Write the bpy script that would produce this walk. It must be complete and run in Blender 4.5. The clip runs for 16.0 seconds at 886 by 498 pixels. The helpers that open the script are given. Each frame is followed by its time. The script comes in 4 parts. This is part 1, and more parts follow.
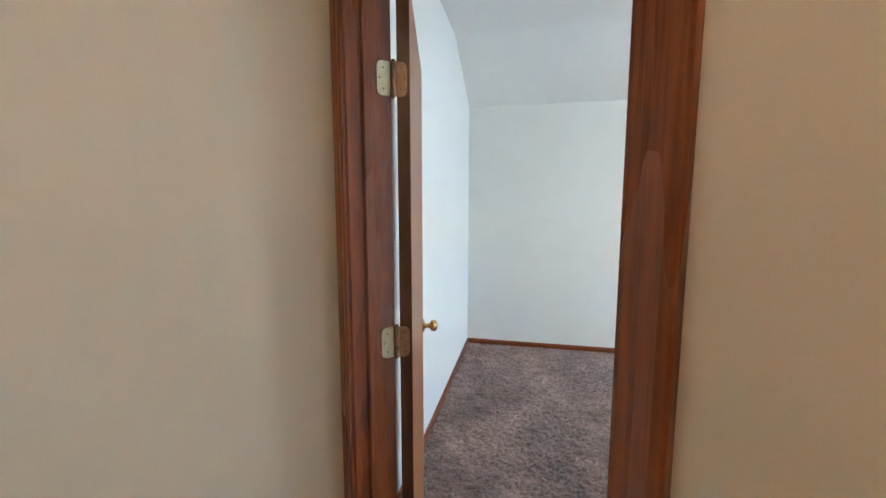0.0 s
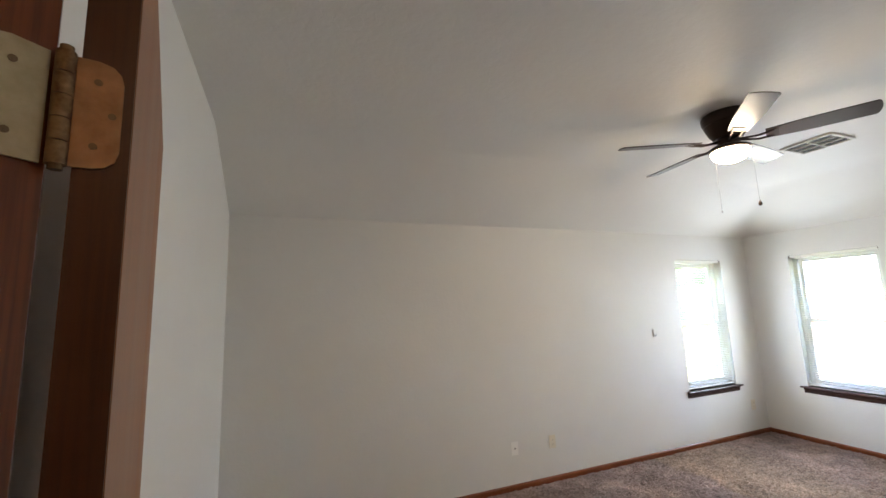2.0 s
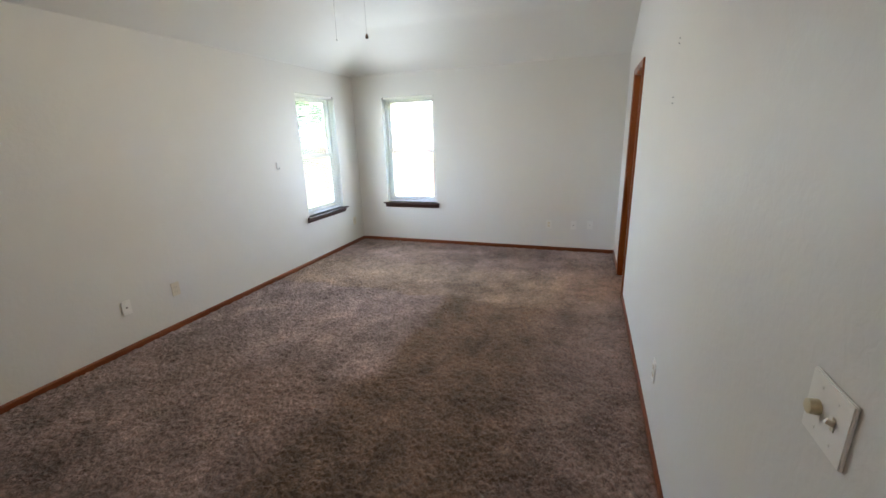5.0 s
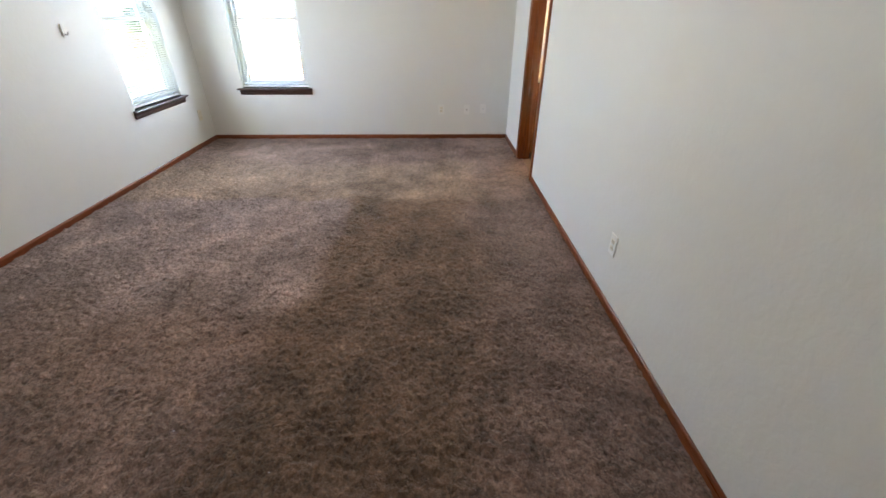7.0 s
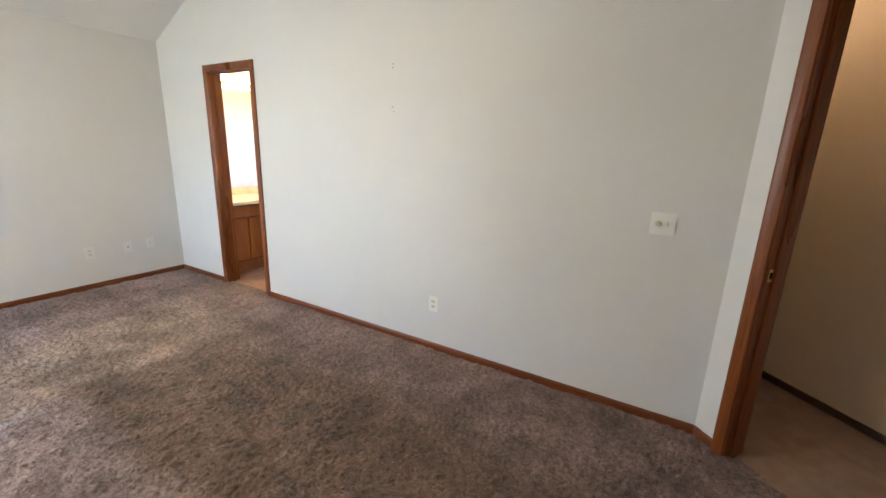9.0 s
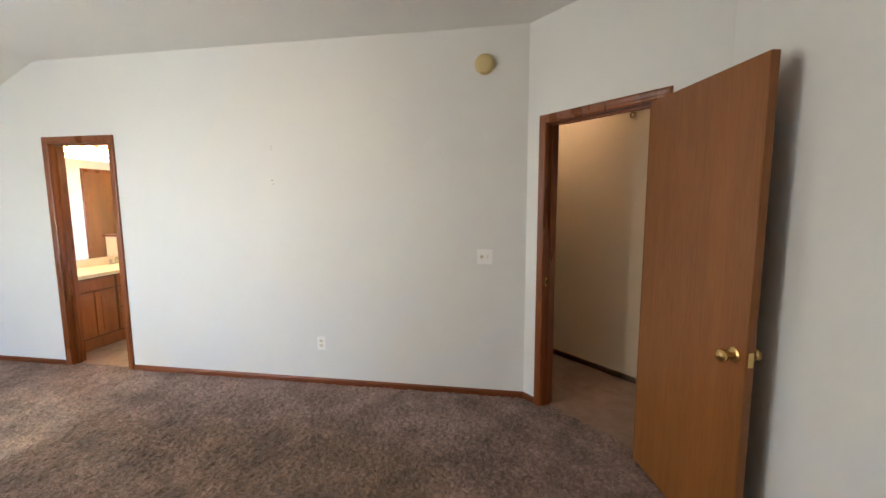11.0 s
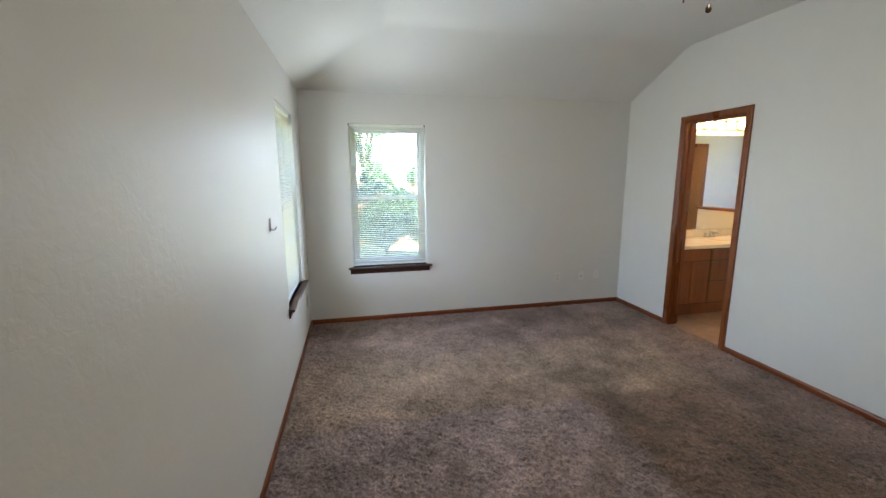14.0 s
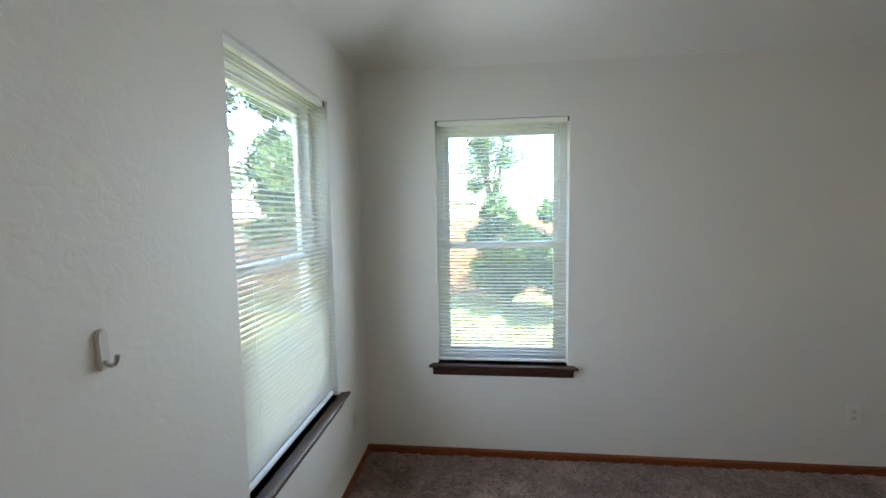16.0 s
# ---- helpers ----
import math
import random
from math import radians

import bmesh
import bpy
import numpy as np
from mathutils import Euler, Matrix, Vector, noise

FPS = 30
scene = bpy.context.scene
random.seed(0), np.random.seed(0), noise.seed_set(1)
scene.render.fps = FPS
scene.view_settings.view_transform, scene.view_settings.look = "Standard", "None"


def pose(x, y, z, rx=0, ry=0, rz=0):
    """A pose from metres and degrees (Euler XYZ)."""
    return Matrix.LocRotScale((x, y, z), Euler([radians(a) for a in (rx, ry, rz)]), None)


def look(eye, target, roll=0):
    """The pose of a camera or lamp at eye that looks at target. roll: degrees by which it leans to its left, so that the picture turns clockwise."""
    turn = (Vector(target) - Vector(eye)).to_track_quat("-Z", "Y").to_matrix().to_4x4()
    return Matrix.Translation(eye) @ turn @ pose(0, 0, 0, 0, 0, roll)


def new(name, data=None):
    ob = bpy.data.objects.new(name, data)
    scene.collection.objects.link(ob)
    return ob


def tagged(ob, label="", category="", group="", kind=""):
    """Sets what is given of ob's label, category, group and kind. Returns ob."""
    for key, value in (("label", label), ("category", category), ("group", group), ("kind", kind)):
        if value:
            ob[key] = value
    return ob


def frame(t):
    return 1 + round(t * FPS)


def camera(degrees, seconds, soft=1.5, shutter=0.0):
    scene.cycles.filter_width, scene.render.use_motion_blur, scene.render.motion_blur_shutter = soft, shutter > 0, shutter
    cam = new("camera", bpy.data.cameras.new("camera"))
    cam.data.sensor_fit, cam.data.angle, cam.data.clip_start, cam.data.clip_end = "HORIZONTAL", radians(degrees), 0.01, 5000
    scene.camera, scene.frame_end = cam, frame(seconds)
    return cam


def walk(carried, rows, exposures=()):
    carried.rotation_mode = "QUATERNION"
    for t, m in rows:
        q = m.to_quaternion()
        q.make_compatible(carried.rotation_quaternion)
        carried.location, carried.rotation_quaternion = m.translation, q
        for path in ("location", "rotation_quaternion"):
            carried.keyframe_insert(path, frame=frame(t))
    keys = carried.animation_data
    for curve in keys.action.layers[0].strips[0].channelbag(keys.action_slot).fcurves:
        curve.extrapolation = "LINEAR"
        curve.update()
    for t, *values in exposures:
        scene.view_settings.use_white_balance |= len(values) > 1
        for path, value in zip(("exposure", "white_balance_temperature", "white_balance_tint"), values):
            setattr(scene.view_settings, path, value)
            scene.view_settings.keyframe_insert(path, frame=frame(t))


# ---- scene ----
cam = camera(95.5, 16.0)
PATH = [
    (0, (0.252, -0.083, 1.447), (-0.157, 1.852, 1.213), 0.0),
    (0.5, (0.166, 0.177, 1.444), (0.102, 2.170, 1.288), -0.3),
    (1, (0.080, 0.396, 1.477), (0.436, 2.364, 1.479), -0.8),
    (1.5, (0.045, 0.530, 1.562), (0.601, 2.435, 1.763), -2.0),
    (2, (0.053, 0.608, 1.609), (0.785, 2.447, 1.897), -2.1),
    (2.5, (0.083, 0.639, 1.631), (1.081, 2.351, 1.897), -0.4),
    (3, (0.126, 0.645, 1.639), (1.42, 2.15, 1.886), 0.4),
    (3.5, (0.14, 0.64, 1.637), (1.71, 1.862, 1.843), 0.2),
    (4, (0.164, 0.645, 1.641), (1.944, 1.549, 1.761), -0.7),
    (4.5, (0.158, 0.675, 1.632), (2.028, 1.373, 1.505), -1.6),
    (5, (0.143, 0.696, 1.531), (1.953, 1.348, 0.985), -1.85),
    (5.2, (0.122, 0.686, 1.504), (1.871, 1.314, 0.761), -1.35),
    (7.3, (0.545, 1.408, 1.329), (2.269, 1.201, 0.326), 0.2),
    (7.5, (0.644, 1.526, 1.304), (2.347, 1.176, 0.316), 0.4),
    (8, (0.778, 2.034, 1.432), (2.307, 1.103, 0.540), 1.6),
    (8.5, (0.867, 2.32, 1.346), (2.142, 0.93, 0.68), 2.9),
    (9, (0.797, 2.642, 1.418), (1.781, 0.971, 0.93), 1.9),
    (9.5, (0.826, 2.844, 1.426), (1.469, 0.989, 1.043), 0.3),
    (9.7, (0.823, 2.946, 1.441), (1.307, 1.039, 1.082), 0.1),
    (11.8, (0.62, 3.499, 1.498), (0.938, 1.532, 1.329), -0.2),
    (12, (0.628, 3.514, 1.503), (1.163, 1.594, 1.333), 0.3),
    (12.5, (0.709, 3.552, 1.5), (1.811, 1.895, 1.3), 1.0),
    (13, (0.765, 3.504, 1.577), (2.324, 2.286, 1.284), 0.2),
    (13.5, (0.924, 3.525, 1.537), (2.732, 2.735, 1.208), 0.0),
    (14, (1.304, 3.519, 1.528), (3.227, 3.1, 1.174), -0.3),
    (14.5, (1.776, 3.43, 1.483), (3.739, 3.274, 1.131), -0.8),
    (15, (2.31, 3.305, 1.486), (4.281, 3.384, 1.16), -1.1),
    (15.5, (2.787, 3.296, 1.501), (4.763, 3.498, 1.267), -1.1),
    (16, (3.196, 3.255, 1.505), (5.177, 3.465, 1.334), -0.9),
]
walk(cam, [(t, look(eye, target, roll)) for t, eye, target, roll in PATH],
     [(0.0, 7.25, 4950, 2), (0.5, 7.12, 5050, 3), (1.0, 6.3, 5850, 11), (1.5, 6.0, 6150, 13), (2.5, 5.8, 6350, 12), (3.5, 5.65, 6250, 11), (5.0, 5.72, 6100, 9), (7.5, 6.08, 6200, 10),
      (9.5, 6.25, 6350, 10), (12.0, 6.32, 6350, 11), (12.5, 6.15, 6250, 11), (13.5, 5.42, 6150, 8), (15.0, 5.15, 6120, 7), (16.0, 4.75, 6100, 7)])

FAN_TURN = 10.0

# ---- world, sun and lamps ----
world = bpy.data.worlds.new("world")
scene.world = world
world.use_nodes = True
wt = world.node_tree
sky = wt.nodes.new("ShaderNodeTexSky")
sky.sky_type = "NISHITA"
sky.sun_disc = False
SUN_EL, SUN_AZ = radians(58), radians(208)      # azimuth clockwise from +y
sky.sun_elevation, sky.sun_rotation = SUN_EL, SUN_AZ
wt.links.new(sky.outputs[0], wt.nodes["Background"].inputs[0])
wt.nodes["Background"].inputs[1].default_value = 0.15


def lamp(name, kind, m, energy, color, size=0.1):
    data = bpy.data.lights.new(name, kind)
    data.energy, data.color = energy, color
    if kind == "POINT":
        data.shadow_soft_size = size
    if kind == "SUN":
        data.angle = radians(0.6)
    if kind == "AREA":
        data.shape, data.size, data.size_y = "RECTANGLE", *size
        data.spread = radians(150)
    ob = new(name, data)
    ob.matrix_basis = m
    return ob


sun_way = Vector((math.sin(SUN_AZ) * math.cos(SUN_EL), math.cos(SUN_AZ) * math.cos(SUN_EL), math.sin(SUN_EL)))
lamp("sun", "SUN", look(sun_way * 30, (0, 0, 0)), 3.6, (1.0, 0.95, 0.88))
# area lamps added in the two window openings, standing in for sky light
lamp("window_fill", "AREA", look((4.77, 4.026, 1.32), (4.77, 2.0, 1.32)), 0.32, (0.90, 0.96, 1.0), (0.76, 1.44))
lamp("window_fill", "AREA", look((5.666, 3.157, 1.32), (4.0, 3.157, 1.32)), 0.37, (0.90, 0.96, 1.0), (0.76, 1.44))
FAN = Vector((2.645, 2.185, 0))

# ---- materials ----


def mat(name, base=(0.5, 0.5, 0.5), rough=0.6, metal=0.0, build=None):
    m = bpy.data.materials.new(name)
    m.use_nodes = True
    b = m.node_tree.nodes["Principled BSDF"]
    b.inputs["Base Color"].default_value = (*base, 1)
    b.inputs["Roughness"].default_value = rough
    b.inputs["Metallic"].default_value = metal
    if build:
        build(m.node_tree, b)
    return m


def coords(nt, scale=(1, 1, 1), turn=(0, 0, 0)):
    tc = nt.nodes.new("ShaderNodeTexCoord")
    mp = nt.nodes.new("ShaderNodeMapping")
    mp.inputs["Scale"].default_value = scale
    mp.inputs["Rotation"].default_value = turn
    nt.links.new(tc.outputs["Object"], mp.inputs["Vector"])
    return mp.outputs[0]


def noise_tex(nt, vec, scale, detail=4.0, rough=0.55, distort=0.0):
    n = nt.nodes.new("ShaderNodeTexNoise")
    n.inputs["Scale"].default_value = scale
    n.inputs["Detail"].default_value = detail
    n.inputs["Roughness"].default_value = rough
    n.inputs["Distortion"].default_value = distort
    if vec:
        nt.links.new(vec, n.inputs["Vector"])
    return n.outputs["Fac"]


def ramp(nt, fac, stops):
    r = nt.nodes.new("ShaderNodeValToRGB")
    e = r.color_ramp.elements
    while len(e) < len(stops):
        e.new(0.5)
    for k, (p, c) in zip(e, stops):
        k.position, k.color = p, (*c, 1) if len(c) == 3 else c
    nt.links.new(fac, r.inputs[0])
    return r.outputs[0]


def mix(nt, fac, a, b, mode="MIX"):
    n = nt.nodes.new("ShaderNodeMix")
    n.data_type, n.blend_type = "RGBA", mode
    for sock, v in ((n.inputs[0], fac), (n.inputs[6], a), (n.inputs[7], b)):
        if hasattr(v, "links"):
            nt.links.new(v, sock)
        elif isinstance(v, tuple):
            sock.default_value = (*v, 1)
        else:
            sock.default_value = v
    return n.outputs[2]


def bump(nt, b, height, strength=0.3, dist=0.01, under=None):
    n = nt.nodes.new("ShaderNodeBump")
    n.inputs["Strength"].default_value = strength
    n.inputs["Distance"].default_value = dist
    nt.links.new(height, n.inputs["Height"])
    if under:
        nt.links.new(under, n.inputs["Normal"])
    nt.links.new(n.outputs[0], b.inputs["Normal"])
    return n.outputs[0]


def paint(base, rough, relief, stain=0.05, sheen_scale=55):
    """Rolled paint over orange-peel drywall texture."""
    def build(nt, b):
        v = coords(nt)
        big = noise_tex(nt, v, 0.9, 3)
        fine = noise_tex(nt, v, 14, 5)
        lo = tuple(c * (1 - stain) for c in base)
        c = ramp(nt, big, [(0.3, lo), (0.7, base)])
        c = mix(nt, 0.35, c, ramp(nt, fine, [(0.3, tuple(x * 0.97 for x in base)), (0.7, base)]))
        nt.links.new(c, b.inputs["Base Color"])
        peel = noise_tex(nt, v, sheen_scale, 3, 0.5, 0.6)
        blot = ramp(nt, peel, [(0.38, (0, 0, 0)), (0.6, (1, 1, 1))])
        bump(nt, b, blot, relief, 0.004)
    return build


def wood(dark, light, scale=1.0, axis="z", rough=0.35, contrast=1.0):
    """Stained wood with long grain along one axis, blotches and fine pores."""
    def build(nt, b):
        s = {"z": (14, 14, 1.2), "x": (1.2, 14, 14), "y": (14, 1.2, 14)}[axis]
        v = coords(nt, tuple(k * scale for k in s))
        grain = noise_tex(nt, v, 2.2, 7, 0.62, 0.9)
        v2 = coords(nt, tuple(k * scale * 0.22 for k in s))
        blot = noise_tex(nt, v2, 2.0, 3, 0.5)
        s3 = {"z": (120, 120, 4), "x": (4, 120, 120), "y": (120, 4, 120)}[axis]
        pores = noise_tex(nt, coords(nt, s3), 2.0, 2)
        mid = tuple((a + c) / 2 for a, c in zip(dark, light))
        c = ramp(nt, grain, [(0.28, dark), (0.5, mid), (0.74, light)])
        c = mix(nt, 0.55, c, ramp(nt, blot, [(0.3, tuple(k * 0.38 for k in mid)), (0.5, mid), (0.72, tuple(min(1, k * 1.45) for k in mid))]), "MIX")
        c = mix(nt, 0.3, c, ramp(nt, pores, [(0.35, tuple(k * 0.5 for k in dark)), (0.6, mid)]))
        nt.links.new(c, b.inputs["Base Color"])
        nt.links.new(ramp(nt, blot, [(0.3, (rough * 0.85,) * 3), (0.7, (rough * 1.25,) * 3)]), b.inputs["Roughness"])
        bump(nt, b, pores, 0.08, 0.002)
    return build


def soft_step(nt, value, lo, hi):
    n = nt.nodes.new("ShaderNodeMapRange")
    n.interpolation_type = "SMOOTHSTEP"
    n.inputs["From Min"].default_value, n.inputs["From Max"].default_value = lo, hi
    nt.links.new(value, n.inputs["Value"])
    return n.outputs[0]


def times(nt, *vals):
    out = vals[0]
    for v in vals[1:]:
        n = nt.nodes.new("ShaderNodeMath")
        n.operation = "MULTIPLY"
        for s, k in zip(n.inputs, (out, v)):
            if hasattr(k, "links"):
                nt.links.new(k, s)
            else:
                s.default_value = k
        out = n.outputs[0]
    return out


def carpet_nodes(nt, b):
    """Cut-pile carpet: a cleaner rectangle where a bed stood, a trodden brown path before it, a lighter tan band beside
    it, vacuum marks, and tufts with shade painted between.
    """
    v = coords(nt)
    wob = nt.nodes.new("ShaderNodeTexNoise")
    wob.inputs["Scale"].default_value, wob.inputs["Detail"].default_value = 2.4, 5
    nt.links.new(v, wob.inputs["Vector"])
    sub = nt.nodes.new("ShaderNodeVectorMath")
    sub.operation = "MULTIPLY_ADD"
    nt.links.new(wob.outputs["Color"], sub.inputs[0])
    sub.inputs[1].default_value = (0.42, 0.42, 0)
    nt.links.new(v, sub.inputs[2])
    sep = nt.nodes.new("ShaderNodeSeparateXYZ")
    nt.links.new(sub.outputs[0], sep.inputs[0])
    x, y = sep.outputs[0], sep.outputs[1]
    bed = times(nt, soft_step(nt, x, 2.22, 2.66), soft_step(nt, x, 3.98, 3.86), soft_step(nt, y, 2.12, 2.32))
    path = times(nt, soft_step(nt, y, 0.95, 1.45), soft_step(nt, y, 2.45, 2.15), soft_step(nt, x, 0.7, 1.5), soft_step(nt, x, 5.0, 4.3))
    # side: lighter tan band between the bed rectangle and the east wall
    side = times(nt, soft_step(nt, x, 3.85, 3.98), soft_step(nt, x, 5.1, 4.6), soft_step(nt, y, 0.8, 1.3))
    big = noise_tex(nt, v, 0.9, 4, 0.6, 0.4)
    mid = noise_tex(nt, v, 3.1, 8, 0.7, 0.25)
    tuft = noise_tex(nt, v, 62, 4, 0.75)
    c = ramp(nt, big, [(0.3, (0.225, 0.150, 0.130)), (0.52, (0.280, 0.190, 0.166)), (0.72, (0.330, 0.228, 0.202))])
    c = mix(nt, times(nt, path, 0.85), c, (0.190, 0.119, 0.078))
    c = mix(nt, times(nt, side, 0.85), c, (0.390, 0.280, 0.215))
    c = mix(nt, times(nt, bed, 0.85), c, (0.375, 0.282, 0.274))
    smudge = noise_tex(nt, v, 1.9, 6, 0.62, 1.2)
    c = mix(nt, 0.6, c, ramp(nt, smudge, [(0.36, (0.62, 0.60, 0.58)), (0.5, (1, 1, 1)), (0.64, (1.38, 1.36, 1.34))]), "MULTIPLY")
    fleck = noise_tex(nt, v, 9.0, 5, 0.7, 0.5)
    c = mix(nt, 0.55, c, ramp(nt, fleck, [(0.33, (0.55, 0.54, 0.53)), (0.5, (1, 1, 1)), (0.68, (1.4, 1.4, 1.4))]), "MULTIPLY")
    c = mix(nt, 0.7, c, ramp(nt, mid, [(0.34, (0.5, 0.48, 0.46)), (0.5, (1, 1, 1)), (0.68, (1.5, 1.5, 1.5))]), "MULTIPLY")
    # low pile is darkened in colour too, painting shade between tufts
    c = mix(nt, 0.8, c, ramp(nt, tuft, [(0.30, (0.36, 0.35, 0.34)), (0.5, (0.97, 0.97, 0.97)), (0.70, (1.55, 1.54, 1.53))]), "MULTIPLY")
    b.inputs["Sheen Weight"].default_value = 0.25
    b.inputs["Sheen Roughness"].default_value = 0.6
    b.inputs["Specular IOR Level"].default_value = 0.1
    clump = noise_tex(nt, v, 40, 3, 0.6, 0.9)
    # pits of the pile darkened as painted shade, like the bump below
    c = mix(nt, 0.42, c, ramp(nt, clump, [(0.36, (0.34, 0.33, 0.32)), (0.47, (1, 1, 1)), (0.66, (1.5, 1.49, 1.48))]), "MULTIPLY")
    nt.links.new(c, b.inputs["Base Color"])
    under = bump(nt, b, clump, 0.8, 0.02)
    bump(nt, b, tuft, 1.0, 0.012, under)


def speckle(base, alt, scale, rough_lo, strength=0.1):
    def build(nt, b):
        v = coords(nt)
        c = ramp(nt, noise_tex(nt, v, scale, 5), [(0.35, base), (0.65, alt)])
        nt.links.new(c, b.inputs["Base Color"])
        nt.links.new(ramp(nt, noise_tex(nt, v, scale * 0.3, 3), [(0.3, (rough_lo,) * 3), (0.7, (min(1, rough_lo * 1.4),) * 3)]), b.inputs["Roughness"])
        bump(nt, b, noise_tex(nt, v, scale * 2, 4), strength, 0.004)
    return build


def emitter(name, color, strength):
    m = bpy.data.materials.new(name)
    m.use_nodes = True
    nt = m.node_tree
    b = nt.nodes["Principled BSDF"]
    b.inputs["Base Color"].default_value = (0.9, 0.88, 0.82, 1)
    b.inputs["Roughness"].default_value = 0.3
    b.inputs["Emission Color"].default_value = (*color, 1)
    b.inputs["Emission Strength"].default_value = strength
    return m


WALL = mat("wall_paint", rough=0.5, build=paint((0.785, 0.775, 0.74), 0.6, 0.085, 0.05, 34))
CEIL = mat("ceiling_paint", rough=0.6, build=paint((0.83, 0.82, 0.785), 0.6, 0.12, 0.05, 26))
HALLPAINT = mat("hall_paint", rough=0.5, build=paint((0.70, 0.60, 0.47), 0.5, 0.05, 0.03))
BATHPAINT = mat("bath_paint", rough=0.5, build=paint((0.72, 0.67, 0.56), 0.5, 0.3))
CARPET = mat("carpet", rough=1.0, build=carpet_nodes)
VINYL = mat("vinyl_floor", rough=0.4, build=speckle((0.26, 0.175, 0.13), (0.34, 0.24, 0.185), 9, 0.4))
TRIM = mat("stained_trim", rough=0.3, build=wood((0.10, 0.022, 0.004), (0.37, 0.105, 0.021), 1.0, "z", 0.28))
TRIM_X = mat("stained_trim_long", rough=0.3, build=wood((0.10, 0.022, 0.005), (0.30, 0.080, 0.019), 1.0, "x", 0.3))
# darkened wood: shade at the door edge and cabinet gaps put into colour
SHADEWOOD = mat("shade_darkened_wood", rough=0.4, build=wood((0.045, 0.013, 0.004), (0.13, 0.042, 0.012), 1.0, "z", 0.4))
SILLWOOD = mat("dark_sill_wood", rough=0.3, build=wood((0.018, 0.006, 0.004), (0.06, 0.02, 0.012), 1.0, "x", 0.3))
DOORWOOD = mat("birch_door", rough=0.35, build=wood((0.16, 0.052, 0.009), (0.36, 0.130, 0.027), 0.45, "z", 0.34))
CABWOOD = mat("oak_cabinet", rough=0.4, build=wood((0.17, 0.05, 0.012), (0.37, 0.135, 0.036), 1.0, "z", 0.38))
BRASS = mat("brass", (0.72, 0.50, 0.20), 0.22, 1.0)
DULLBRASS = mat("aged_hinge", rough=0.45, metal=0.6, build=speckle((0.46, 0.40, 0.25), (0.56, 0.50, 0.34), 60, 0.38, 0.06))
COPPER = mat("hinge_leaf", rough=0.45, metal=0.6, build=speckle((0.34, 0.19, 0.10), (0.46, 0.28, 0.16), 60, 0.4, 0.06))
TARNISH = mat("tarnished_pin", rough=0.45, metal=0.8, build=speckle((0.16, 0.095, 0.05), (0.34, 0.24, 0.13), 90, 0.4, 0.1))
SCREWMETAL = mat("screw_metal", (0.22, 0.16, 0.10), 0.5, 0.8)
STEEL = mat("steel", (0.55, 0.55, 0.56), 0.3, 1.0)
BRONZE = mat("fan_bronze", (0.035, 0.022, 0.016), 0.4, 0.6)
BLADEWOOD = mat("fan_blade", rough=0.4, build=wood((0.030, 0.020, 0.015), (0.070, 0.045, 0.033), 1.0, "x", 0.36))
IVORY = mat("ivory_plastic", (0.76, 0.70, 0.57), 0.35)
GREYPL = mat("grey_jack_and_slot_shade", (0.30, 0.28, 0.25), 0.5)
PAINTEDPL = mat("painted_plate", (0.825, 0.815, 0.78), 0.4)
WHITEPL = mat("white_plastic", (0.90, 0.89, 0.85), 0.3)
KNOBPL = mat("knob_plastic", (0.62, 0.55, 0.36), 0.4)
YELLOWED = mat("aged_plastic", (0.62, 0.50, 0.24), 0.5)
# black for painted shade in holes, and for screw heads
DARK = mat("hole_shade_and_screw", (0.02, 0.02, 0.02), 0.7)
VINYLWIN = mat("window_vinyl", (0.80, 0.80, 0.79), 0.4)
VENTWHITE = mat("vent_enamel", (0.70, 0.68, 0.62), 0.4)
HOOKGREY = mat("worn_hook_metal", (0.66, 0.65, 0.62), 0.35, 0.15)
CORD = mat("cord", (0.7, 0.67, 0.6), 0.8)
CHAIN = mat("bead_chain", (0.16, 0.14, 0.12), 0.7)
BRACKET = mat("dull_bracket", (0.12, 0.11, 0.10), 0.5, 0.4)
MIRROR = mat("mirror", (0.92, 0.93, 0.93), 0.02, 1.0)
COUNTER = mat("cultured_marble", rough=0.2, build=speckle((0.74, 0.64, 0.52), (0.82, 0.75, 0.65), 6, 0.18, 0.02))


def slat_nodes(nt, b):
    b.inputs["Base Color"].default_value = (0.82, 0.80, 0.74, 1)
    tr = nt.nodes.new("ShaderNodeBsdfTranslucent")
    tr.inputs[0].default_value = (0.75, 0.72, 0.63, 1)
    mx = nt.nodes.new("ShaderNodeMixShader")
    mx.inputs[0].default_value = 0.45
    out = nt.nodes["Material Output"]
    nt.links.new(b.outputs[0], mx.inputs[1])
    nt.links.new(tr.outputs[0], mx.inputs[2])
    nt.links.new(mx.outputs[0], out.inputs[0])


SLAT = mat("blind_slat", rough=0.35, build=slat_nodes)


def glass_nodes(nt, b):
    b.inputs["Transmission Weight"].default_value = 1.0
    b.inputs["IOR"].default_value = 1.45


GLASS = mat("window_glass", (0.93, 0.95, 0.94), 0.0, build=glass_nodes)


